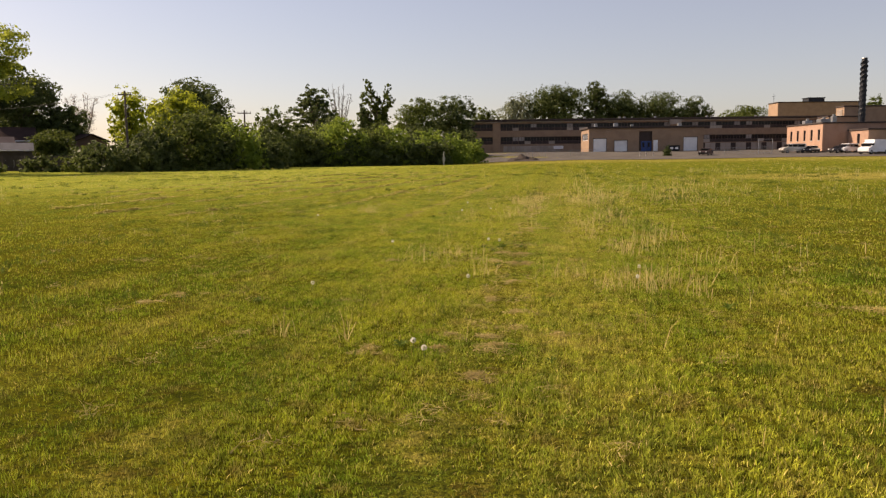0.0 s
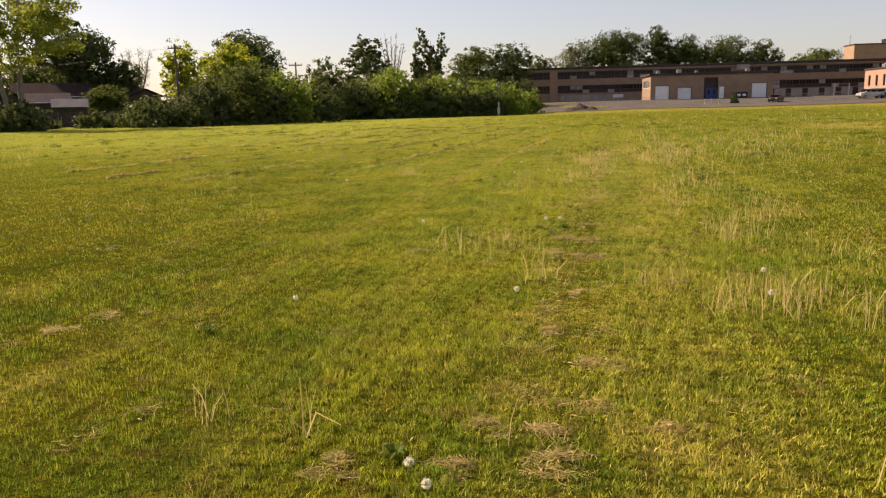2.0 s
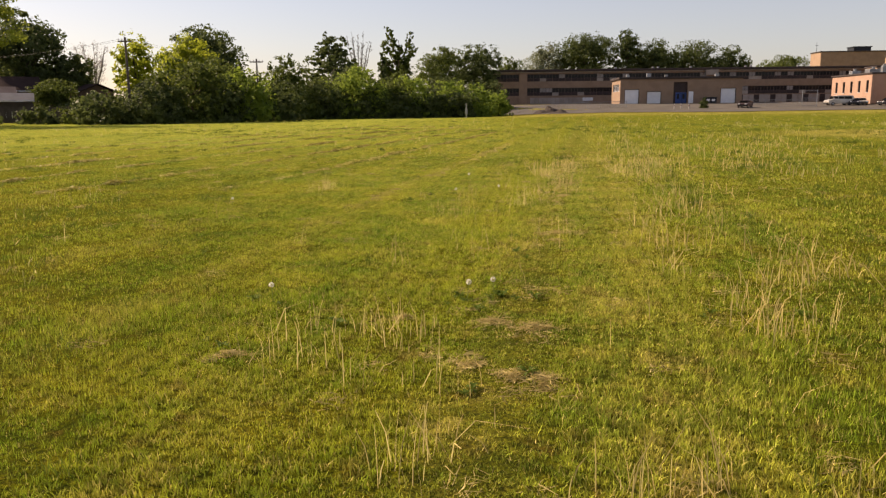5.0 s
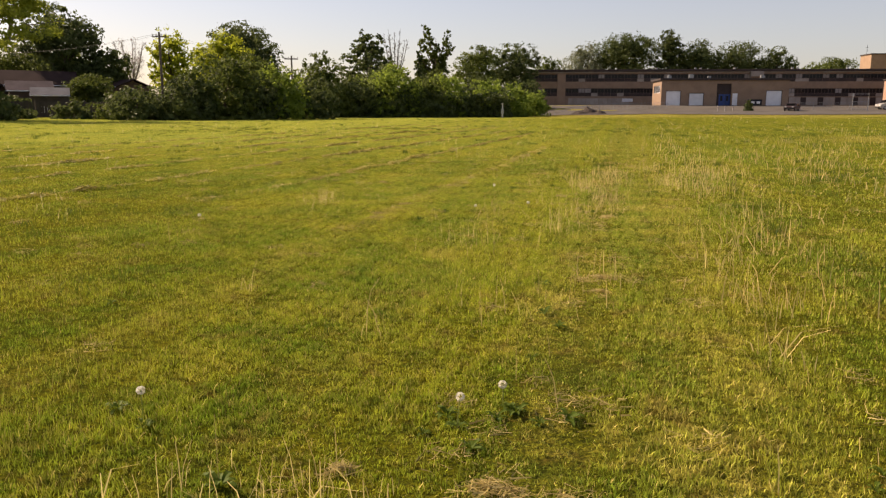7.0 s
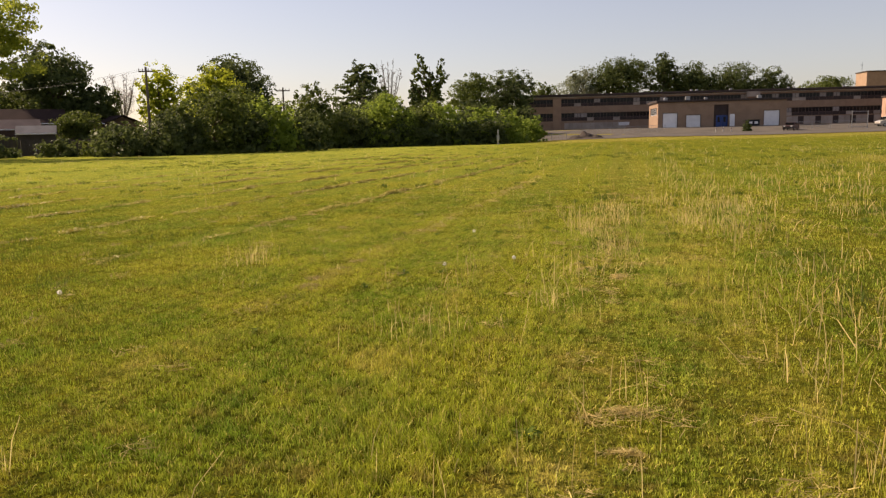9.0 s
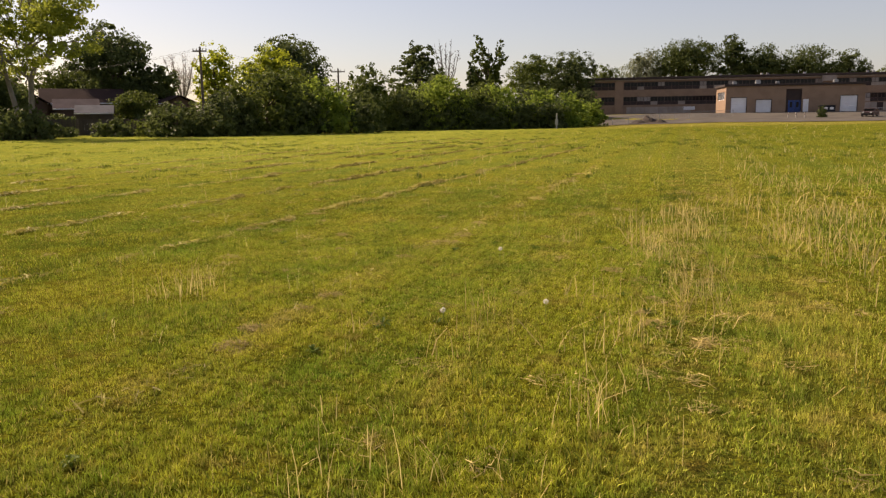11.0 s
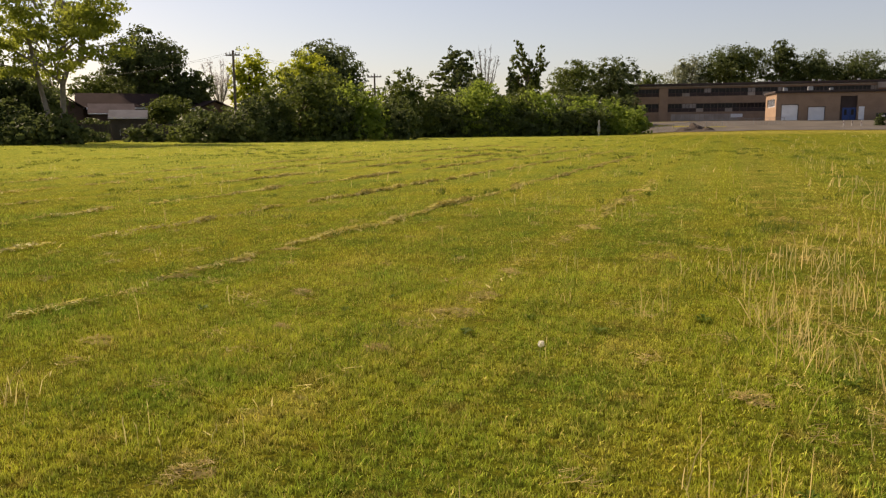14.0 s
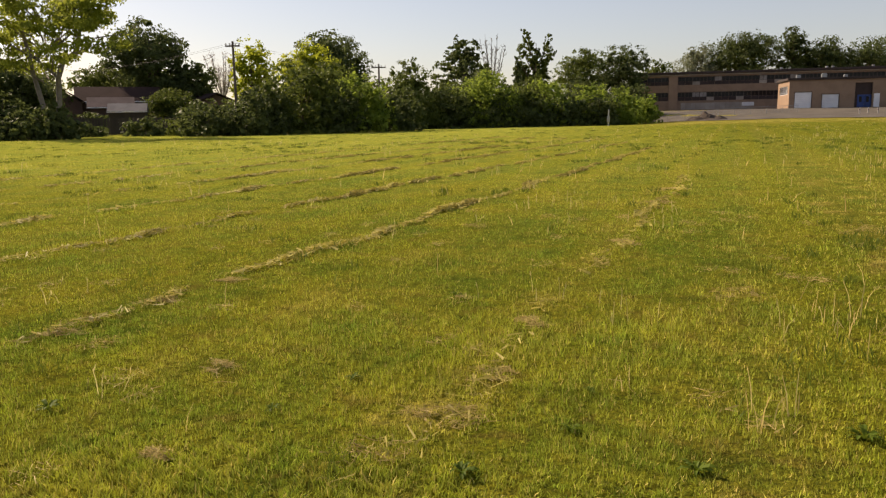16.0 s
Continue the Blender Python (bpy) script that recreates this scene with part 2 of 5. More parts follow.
BLUE = surface("blue_door_paint", (0.025, 0.06, 0.20), (0.018, 0.045, 0.15), 0.8, 10.0, 0.45, bump=0.05)
METAL = surface("galvanised_steel", (0.34, 0.34, 0.34), (0.24, 0.24, 0.25), 2.0, 20.0, 0.45, 0.8, 0.05)
DARK_METAL = surface("dark_steel", (0.022, 0.025, 0.032), (0.013, 0.014, 0.018), 1.5, 10.0, 0.5, 0.3)
CONCRETE = surface("concrete", (0.42, 0.40, 0.37), (0.33, 0.31, 0.29), 0.8, 15.0, 0.9)
GRAVEL = surface("gravel", (0.115, 0.103, 0.088), (0.07, 0.062, 0.054), 0.25, 6.0, 0.95, bump=0.5, spec=0.03)
DIRT = surface("dirt", (0.06, 0.045, 0.036), (0.036, 0.028, 0.023), 0.8, 6.0, 0.95, bump=0.6)
SHINGLE = surface("brown_shingle", (0.052, 0.035, 0.032), (0.036, 0.025, 0.023), 0.6, 6.0, 0.9, spec=0.03)
SHED_ROOF = surface("grey_roofing", (0.20, 0.195, 0.2), (0.14, 0.135, 0.14), 0.8, 8.0, 0.9, spec=0.03)
PORCH_ROOF = surface("grey_brown_shingle", (0.13, 0.105, 0.105), (0.09, 0.073, 0.072), 0.8, 8.0, 0.95, spec=0.03)
WOOD_DARK = surface("weathered_boards", (0.075, 0.062, 0.052), (0.04, 0.034, 0.03), 1.2, 14.0, 0.9)
SIDING = surface("house_siding", (0.15, 0.095, 0.075), (0.10, 0.065, 0.052), 0.6, 10.0, 0.85)
POLE_WOOD = surface("pole_wood", (0.13, 0.10, 0.08), (0.08, 0.065, 0.05), 1.0, 12.0, 0.9)
GLASS = surface("dark_window_glass", (0.012, 0.012, 0.014), (0.008, 0.008, 0.010), 0.5, 3.0, 0.12, 0.0, 0.0, spec=0.18)
RUBBER = surface("tyre_rubber", (0.02, 0.02, 0.02), None, 3.0, 20.0, 0.8)
PAINT_SILVER = surface("beige_car_paint", (0.46, 0.42, 0.37), None, 1.0, 5.0, 0.3, 0.2, 0.0, spec=0.5)
PAINT_DARK = surface("dark_car_paint", (0.03, 0.03, 0.04), None, 1.0, 5.0, 0.25, 0.2, 0.0, spec=0.5)
PAINT_RED = surface("maroon_paint", (0.13, 0.035, 0.03), None, 1.0, 5.0, 0.35, 0.1, 0.0, spec=0.5)
PAINT_BROWN = surface("brown_paint", (0.05, 0.026, 0.022), None, 1.0, 5.0, 0.5, 0.1, 0.0, spec=0.3)
LAMP_GLASS = surface("lamp_glass", (0.7, 0.7, 0.68), None, 1.0, 5.0, 0.15, 0.0, 0.0, spec=0.5)
SEED = foliage("seed_head", (0.60, 0.56, 0.44), (0.84, 0.80, 0.66), 0.4)
STEM = foliage("flower_stem", (0.16, 0.2, 0.05), (0.3, 0.33, 0.09), 0.3)


# ---- building blocks ----
def part(name, bm, material, parent=None, label=""):
    """Links a bmesh as one mesh object, under a thing or a part."""
    me = bpy.data.meshes.new(name)
    bm.to_mesh(me)
    bm.free()
    me.materials.append(material)
    ob = new(name, me)
    if parent is not None:
        ob.parent = parent
    if label:
        ob["label"] = label
    return ob


def share(ob, m, parent=None):
    """Another object on the same mesh, at the pose m."""
    o = new(ob.name.split(".")[0], ob.data)
    o.parent = parent if parent is not None else ob.parent
    o.matrix_local = m
    return o


def box_bm(x0, x1, y0, y1, z0, z1, bevel=0.0):
    bm = bmesh.new()
    bmesh.ops.create_cube(bm, size=1.0)
    for v in bm.verts:
        v.co = Vector((x0 + (v.co.x + 0.5) * (x1 - x0), y0 + (v.co.y + 0.5) * (y1 - y0), z0 + (v.co.z + 0.5) * (z1 - z0)))
    if bevel:
        bmesh.ops.bevel(bm, geom=list(bm.edges), offset=bevel, segments=2, affect="EDGES", profile=0.5)
    return bm


def join_bm(*bms):
    out = bmesh.new()
    for b in bms:
        me = bpy.data.meshes.new("tmp")
        b.to_mesh(me)
        b.free()
        out.from_mesh(me)
        bpy.data.meshes.remove(me)
    return out


def tube_bm(points, radii, sides=7):
    """A tapered tube along a polyline."""
    bm = bmesh.new()
    rings = []
    for i, p in enumerate(points):
        a = Vector(points[max(i - 1, 0)])
        b = Vector(points[min(i + 1, len(points) - 1)])
        d = (b - a).normalized()
        side = d.cross(Vector((0.3, 0.9, 0.1))).normalized()
        up = d.cross(side)
        rings.append([bm.verts.new(Vector(p) + radii[i] * (math.cos(k * math.tau / sides) * side + math.sin(k * math.tau / sides) * up)) for k in range(sides)])
    for r, s in zip(rings, rings[1:]):
        for k in range(sides):
            bm.faces.new((r[k], r[(k + 1) % sides], s[(k + 1) % sides], s[k]))
    bm.faces.new(rings[0][::-1])
    bm.faces.new(rings[-1])
    return bm


def group_empty(name, m, label, category, group="", kind=""):
    e = new(name)
    e.matrix_basis = m
    e.empty_display_size = 0.2
    return tagged(e, label, category, group, kind)


def array_mesh(name, verts, faces, material):
    """A mesh object from numpy arrays of corners and of faces with equal corner counts."""
    me = bpy.data.meshes.new(name)
    n, k = faces.shape
    me.vertices.add(len(verts))
    me.vertices.foreach_set("co", np.asarray(verts, np.float32).ravel())
    me.loops.add(n * k)
    me.loops.foreach_set("vertex_index", faces.astype(np.int32).ravel())
    me.polygons.add(n)
    me.polygons.foreach_set("loop_start", np.arange(0, n * k, k, dtype=np.int32))
    me.update(calc_edges=True)
    me.materials.append(material)
    return new(name, me)


PLAN = 0.84  # metres in one unit of the plan, laid out to fit the camera's view


def rise(x, y):
    """Height of the ground: level field, a slight bank at the yards on the left, a ramp up to the lot on the far side."""
    x, y = np.asarray(x, float), np.asarray(y, float)
    up = np.clip((y - 92.0) / 80.0, 0, 1) ** 2 * 2.1 * np.clip((x + 4.0 + 1.3 * np.maximum(0.0, y - 145.0)) / 24.0, 0, 1) ** 1.3
    yard = np.clip((-40.0 - x) / 30.0, 0, 1) * np.clip((y - 40.0) / 60.0, 0, 1) * 0.35
    return up + yard


def ground_at(x, y):
    return float(rise(x, y))


# ---- ground ----
def build_ground():
    xs = np.unique(np.concatenate([np.linspace(-2500, -160, 14), np.linspace(-160, 200, 121), np.linspace(200, 2500, 14)]))
    ys = np.unique(np.concatenate([np.linspace(-1500, -30, 10), np.linspace(-30, 320, 119), np.linspace(320, 3500, 14)]))
    gx, gy = np.meshgrid(xs, ys)
    gz = rise(gx, gy)
    n, k = gx.shape
    idx = np.arange(n * k).reshape(n, k)
    faces = np.stack([idx[:-1, :-1], idx[:-1, 1:], idx[1:, 1:], idx[1:, :-1]], -1).reshape(-1, 4)
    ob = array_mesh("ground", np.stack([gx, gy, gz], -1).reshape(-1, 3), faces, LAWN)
    for p in ob.data.polygons:
        p.use_smooth = True
    return tagged(ob, "mown grass field with yellowed patches and dry wheel tracks", "ground", kind="structure")


def build_lot():
    """The gravel lot in front of the school, with a ragged edge towards the field."""
    rng = np.random.default_rng(5)
    xs = np.linspace(0, 150, 76)
    rows = []
    for j in range(9):
        edge = 131.0 + 1.6 * np.sin(xs * 0.13) + rng.normal(0, 0.35, len(xs)) + 0.06 * xs + 12 * np.exp(-((xs - 2) / 9.0) ** 2)
        y = edge + (205.0 - edge) * (j / 8) ** 1.3
        rows.append(np.stack([xs, y, rise(xs, y) + 0.07], -1))
    v = np.array(rows)
    n, k = v.shape[:2]
    idx = np.arange(n * k).reshape(n, k)
    faces = np.stack([idx[:-1, :-1], idx[:-1, 1:], idx[1:, 1:], idx[1:, :-1]], -1).reshape(-1, 4)
    tagged(array_mesh("pavement", v.reshape(-1, 3), faces, GRAVEL), "pale grey gravel lot beside the school", "pavement", kind="structure")


# ---- trees ----
DENSE = {"round": 31, "bush": 40, "cone": 40, "twin": 46, "spire": 42, "pine": 40, "tiered": 52}  # leaves for each square metre of outline


def leaf_quads(centres, size, rng, facing, wild=0.85):
    """Small diamond leaves, folded along the middle, each turned roughly the way it faces."""
    n = len(centres)
    nrm = facing + rng.normal(size=(n, 3)) * wild
    nrm /= np.linalg.norm(nrm, axis=1, keepdims=True)
    a = np.cross(nrm, rng.normal(size=(n, 3)))
    a /= np.linalg.norm(a, axis=1, keepdims=True)
    b = np.cross(nrm, a)
    s = size * rng.uniform(0.6, 1.35, (n, 1))
    c = nrm * s * 0.16
    v = np.stack([centres - a * s * 0.62, centres + b * s * 0.42 + c, centres + a * s * 0.62, centres - b * s * 0.42 + c], 1).reshape(-1, 3)
    i = np.arange(n)[:, None] * 4
    f = np.concatenate([i + [[0, 1, 2]], i + [[0, 2, 3]]], 1).reshape(-1, 3)
    return v, f


def crown_points(rng, lobes, n, shell=0.55, bunch=14, loose=0.11):
    """Places of leaves in a crown made of egg-shaped lobes (centre, radii), denser to the outside and in clumps, and the way each faces."""
    vol = np.array([r[0] * r[1] * r[2] for _, r in lobes]) ** 0.7
    per = rng.multinomial(n, vol / vol.sum())
    out, face = [], []
    for (c, r), k in zip(lobes, per):
        twigs = max(6, k // bunch)
        d = rng.normal(size=(twigs, 3))
        d /= np.linalg.norm(d, axis=1, keepdims=True)
        rad = shell + (1 - shell) * rng.random((twigs, 1)) ** 0.6
        tips = np.array(c) + d * rad * np.array(r) * (1 + 0.09 * rng.normal(size=(twigs, 1)))
        pick = rng.integers(0, twigs, k)
        out.append(tips[pick] + rng.normal(size=(k, 3)) * np.array(r) * loose)
        face.append(d[pick] + (0, 0, 0.45))
    return np.concatenate(out), np.concatenate(face)


def make_tree(name, x, y, height, width, leaf, seed, label, category="tree", shape="round", low=0.22, n=2600, size=0.42, bark=None, group=""):
    """A tree or shrub: tapered trunk and limbs, and a crown of many leaves round the limb ends."""
    rng = np.random.default_rng(seed)
    z0 = ground_at(x, y)
    root = group_empty(name, pose(x, y, z0), label, category, group)
    w, h = width / 2, height
    lobes = []
    if shape == "round":
        k = 11
        for i in range(k):
            az, rr = math.tau * (i * 0.618) + rng.uniform(-0.3, 0.3), rng.uniform(0.25, 0.66) * w
            zc = h * (low + (1 - low) * rng.uniform(0.22, 0.80))
            r = w * rng.uniform(0.30, 0.48)
            lim = w * (1.08 - 0.55 * max(0, (zc / h - 0.55)) / 0.45)
            rr = min(rr, max(0.0, lim - r))
            lobes.append(((rr * math.cos(az), rr * math.sin(az), min(zc, h - r * 0.85)), (r, r, r * 0.85)))
        lobes.append(((0, 0, h * 0.86), (w * 0.42, w * 0.42, h * 0.14)))
        lobes.append(((0, 0, h * (low + 0.45 * (1 - low))), (w * 0.7, w * 0.7, h * (1 - low) * 0.4)))
    elif shape == "bush":
        for i in range(8):  # skirt down to the ground
            az = i * math.tau / 8 + rng.uniform(-0.2, 0.2)
            lobes.append(((0.66 * w * math.cos(az), 0.66 * w * math.sin(az), h * 0.1), (w * 0.34, w * 0.34, h * 0.14)))
        k = 12
        for i in range(k):
            az, rr = math.tau * (i * 0.618), rng.uniform(0.2, 0.68) * w
            zc = h * rng.uniform(0.12, 0.74)
            r = w * rng.uniform(0.28, 0.42)
            lobes.append(((rr * math.cos(az), rr * math.sin(az), max(zc, r * 0.6)), (r, r, min(r * 1.1, h * 0.26))))
        lobes.append(((rng.uniform(-0.2, 0.2) * w, 0, h * 0.84), (w * 0.32, w * 0.32, h * 0.15)))
        lobes.append(((0, 0, h * 0.4), (w * 0.8, w * 0.8, h * 0.42)))
    elif shape == "cone":
        for i in range(10):
            f = (i + 0.5) / 10
            r = w * (1.0 - 0.88 * f)
            lobes.append(((0.08 * w * rng.normal(), 0.08 * w * rng.normal(), h * (low + (0.97 - low) * f)), (r, r, h * 0.055)))
    elif shape == "spire":
        for i in range(18):
            f = (i + 0.5) / 18
            out = w * (0.62 - 0.5 * f ** 1.3) * rng.uniform(0.5, 1.15)
            az = i * 2.4 + rng.uniform(-0.3, 0.3)
            r = w * (0.56 - 0.28 * f)
            lobes.append(((out * math.cos(az), out * math.sin(az), h * (low + (0.94 - low) * f)), (r, r, h * 0.085)))
    elif shape == "pine":
        for i in range(26):
            f = (i + 0.5) / 26
            reach = w * (0.62 if f < 0.55 else 0.62 - 1.0 * (f - 0.55))
            az = i * 2.4 + rng.uniform(-0.3, 0.3)
            r = w * (0.52 - 0.30 * f)
            lobes.append(((reach * math.cos(az), reach * math.sin(az), h * (low + (0.97 - low) * f)), (r, r, h * 0.065)))
    elif shape == "tiered":
        for i in range(40):
            f = rng.random() ** 0.75
            az, rr = i * 2.4, w * rng.uniform(0.25, 0.85) * (1.0 - 0.45 * abs(f - 0.35))
            r = w * rng.uniform(0.13, 0.24)
            lobes.append(((rr * math.cos(az), rr * math.sin(az), h * (low + (0.95 - low) * f) - 0.05 * rr), (r, r, r * 0.6)))
    elif shape == "twin":
        for side, top in ((-0.4, 1.0), (0.42, 0.94), (-0.95, 0.68), (0.05, 0.8)):
            for i in range(10):
                f = (i + 0.5) / 10
                r = w * (0.40 - 0.22 * f) * rng.uniform(0.8, 1.2)
                lobes.append(((side * w + rng.uniform(-0.3, 0.3) * w, rng.uniform(-0.3, 0.3) * w, h * top * (low + (0.98 - low) * f)), (r, r, h * 0.06)))
    limbs = []
    if shape == "tiered":
        # two stems from one root: a straight pale one and a bent one that forks
        rt = Vector((0.77, 0.64, 0))
        stems = [([(-0.5, -0.1), (-0.65, 3.0), (-0.95, 6.0), (-1.1, 9.0), (-1.6, 13.0), (-1.9, 15.5)], (0.27, 0.24, 0.2, 0.17, 0.1, 0.03)),
                 ([(0.35, -0.1), (0.4, 2.5), (0.45, 5.6), (0.75, 7.0), (1.6, 7.9), (1.9, 9.2), (2.3, 11.0), (3.2, 13.6)], (0.3, 0.27, 0.25, 0.25, 0.23, 0.18, 0.12, 0.03)),
                 ([(1.85, 9.0), (1.5, 10.6), (0.7, 12.6), (0.4, 15.5)], (0.15, 0.12, 0.08, 0.03)), ([(1.6, 7.9), (2.8, 8.2), (4.6, 9.4), (6.6, 9.9)], (0.13, 0.11, 0.07, 0.03)),
                 ([(0.45, 5.6), (-0.6, 7.2), (-2.6, 8.6), (-4.8, 9.4)], (0.13, 0.1, 0.07, 0.03)), ([(-0.95, 6.0), (-2.4, 7.0), (-4.2, 7.2), (-6.0, 7.8)], (0.12, 0.1, 0.06, 0.03))]
        for line, rad in stems:
            limbs.append(tube_bm([rt * u + Vector((0.1 * z * math.sin(u), 0.1 * u, z)) for u, z in line], rad, 8))
        for c, r in lobes:
            a = Vector((0.3 * c[0], 0.3 * c[1], max(5.0, c[2] * 0.8)))
            limbs.append(tube_bm([a, a.lerp(Vector(c), 0.55) + Vector((0, 0, -0.3)), c], [0.08, 0.06, 0.02], 5))
    if shape != "tiered":
        lean = Vector((rng.uniform(-0.05, 0.05) * h, rng.uniform(-0.05, 0.05) * h, 0))
        foot = Vector((0, 0, -0.1))
        pts = [foot + lean * f ** 1.4 + Vector((0.012 * h * math.sin(5 * f + seed), 0.012 * h * math.cos(4 * f), h * 0.88 * f)) for f in (0, 0.12, 0.28, 0.45, 0.65, 0.85, 1)]
        r0 = max(0.05, h * 0.02)
        limbs.append(tube_bm(pts, [r0 * 1.35, r0, r0 * 0.85, r0 * 0.7, r0 * 0.45, r0 * 0.25, r0 * 0.1], 8))
        for c, r in lobes:
            f = max(0.2, min(0.75, c[2] / h - 0.2))
            a = foot + lean * f ** 1.4 + Vector((0, 0, h * 0.88 * f))
            b = Vector(c)
            mid = a.lerp(b, 0.5) + Vector((0, 0, -0.04 * h))
            limbs.append(tube_bm([a, mid, b], [r0 * 0.55, r0 * 0.36, r0 * 0.1], 5))
    part("trunk", join_bm(*limbs), bark or BARK, root)
    n = int(DENSE.get(shape, 30) * width * height * (0.42 / size) ** 2 * n / 100)
    airy = shape == "tiered"
    pts, face = crown_points(rng, lobes, n, 0.35 if airy else 0.55, 40 if airy else 16, 0.22 if airy else 0.11)
    fit_xy = w / np.quantile(np.abs(pts[:, 0] - np.median(pts[:, 0])), 0.96)
    scale = np.array((fit_xy, fit_xy, h / np.quantile(pts[:, 2], 0.995)))
    pts = pts * scale
    keep = (pts[:, 2] > 0.05) & (np.hypot(pts[:, 0], pts[:, 1]) < 1.15 * w)
    v, f = leaf_quads(pts[keep], size, rng, face[keep])
    if not airy:
        core, cface = crown_points(rng, lobes, n // 4, 0.0, 16, 0.1)
        core = core * scale * (0.88, 0.88, 0.93)
        low_in = core[:, 2] > 0.1
        cv, cf = leaf_quads(core[low_in], size * 1.9, rng, cface[low_in], 1.2)
        v, f = np.concatenate([v, cv]), np.concatenate([f, cf + len(v)])
    crown = array_mesh("crown", v, f, LEAF[leaf])
    crown.parent = root
    return root


def bare_tree(x, y, height, width, seed, label, twigs=70, leaf=None, n=0):
    """A tree with hardly a leaf: a short trunk, a fan of rising stems and thin twigs."""
    rng = np.random.default_rng(seed)
    root = group_empty("bare_tree" if not n else "blossom_tree", pose(x, y, ground_at(x, y)), label, "tree")
    fork = Vector((0, 0, height * 0.34))
    bms, tips, stems = [tube_bm([(0, 0, -0.1), (0.1, 0, height * 0.2), fork], [height * 0.016, height * 0.013, height * 0.011], 7)], [], []
    for i in range(9):
        az, out = i * 2.4, width * 0.5 * rng.uniform(0.35, 1.0)
        end = Vector((math.cos(az) * out, math.sin(az) * out, height * (1.0 - 0.22 * rng.random())))
        mid = fork.lerp(end, 0.5) + Vector((math.cos(az), math.sin(az), 0)) * out * 0.12
        stems.append((fork, mid, end))
        bms.append(tube_bm([fork, mid, end], [0.13, 0.085, 0.02], 6))
    for i in range(twigs):
        a, m, e = stems[i % 9]
        f = rng.uniform(0.15, 1.0)
        p = a.lerp(m, f * 2) if f < 0.5 else m.lerp(e, f * 2 - 1)
        length = width * 0.26 * rng.uniform(0.4, 1.0) * (1.3 - f)
        q = p + Vector((rng.normal() * 0.6, rng.normal() * 0.6, rng.uniform(0.6, 1.3))) * length
        bms.append(tube_bm([p, q], [0.05, 0.018], 4))
        tips += [p.lerp(q, 0.6), q]
        for _ in range(2):
            c = p.lerp(q, 0.5) + Vector((rng.normal(), rng.normal(), abs(rng.normal()) + 0.4)) * length * 0.4
            bms.append(tube_bm([p.lerp(q, 0.5), c], [0.03, 0.014], 4))
            tips.append(c)
    part("trunk", join_bm(*bms), BARK_PALE, root)
    if n:
        pts = np.array([tips[i] for i in rng.integers(0, len(tips), n)]) + rng.normal(size=(n, 3)) * 0.3
        v, fc = leaf_quads(pts, 0.16, rng, np.tile((0.0, 0.0, 0.3), (n, 1)))
        array_mesh("crown", v, fc, LEAF[leaf]).parent = root
    return root


# ---- school ----
def wall_with_openings(name, x0, x1, z0, z1, thick, openings, material, parent):
    """A wall along x (front face at y = 0, going back) with rectangular openings (xa, xb, za, zb) cut through."""
    xs = sorted({x0, x1, *[v for o in openings for v in o[:2]]})
    zs = sorted({z0, z1, *[v for o in openings for v in o[2:]]})
    bm = bmesh.new()
    solid = {}
    for i in range(len(xs) - 1):
        for j in range(len(zs) - 1):
            cx, cz = (xs[i] + xs[i + 1]) / 2, (zs[j] + zs[j + 1]) / 2
            solid[i, j] = not any(o[0] < cx < o[1] and o[2] < cz < o[3] for o in openings)
    verts = {}

    def vert(i, j, k):
        if (i, j, k) not in verts:
            verts[i, j, k] = bm.verts.new((xs[i], thick * k, zs[j]))
        return verts[i, j, k]

    for (i, j), full in solid.items():
        if not full:
            continue
        bm.faces.new((vert(i, j, 0), vert(i + 1, j, 0), vert(i + 1, j + 1, 0), vert(i, j + 1, 0)))
        bm.faces.new((vert(i, j, 1), vert(i, j + 1, 1), vert(i + 1, j + 1, 1), vert(i + 1, j, 1)))
        for di, dj, a, b in ((-1, 0, (0, 0), (0, 1)), (1, 0, (1, 1), (1, 0)), (0, -1, (1, 0), (0, 0)), (0, 1, (0, 1), (1, 1))):
            if not solid.get((i + di, j + dj), False):
                bm.faces.new((vert(i + a[0], j + a[1], 0), vert(i + a[0], j + a[1], 1), vert(i + b[0], j + b[1], 1), vert(i + b[0], j + b[1], 0)))
    return part(name, bm, material, parent)


def window_unit(parent, m, w, h, pane_material, frame_material=None, bars=1, cache={}):
    """A window: a frame with bars, and a pane set back in it."""
    frame_material = frame_material or FRAME
    key = (round(w, 3), round(h, 3), pane_material.name, frame_material.name, bars)
    if key not in cache:
        t = 0.07
        bits = [box_bm(0, t, 0, 0.1, 0, h), box_bm(w - t, w, 0, 0.1, 0, h), box_bm(t, w - t, 0, 0.1, 0, t), box_bm(t, w - t, 0, 0.1, h - t, h)]
        bits += [box_bm(w * (i + 1) / (bars + 1) - t / 2, w * (i + 1) / (bars + 1) + t / 2, 0.01, 0.09, t, h - t) for i in range(bars)]
        fr = part("window", join_bm(*bits), frame_material, parent)
        pn = part("pane", box_bm(t, w - t, 0.05, 0.07, t, h - t), pane_material, fr)
        cache[key] = (fr.data, pn.data)
        fr.matrix_local = m
        return fr
    fr = new("window", cache[key][0])
    fr.parent = parent
    fr.matrix_local = m
    pn = new("pane", cache[key][1])
    pn.parent = fr
    return fr


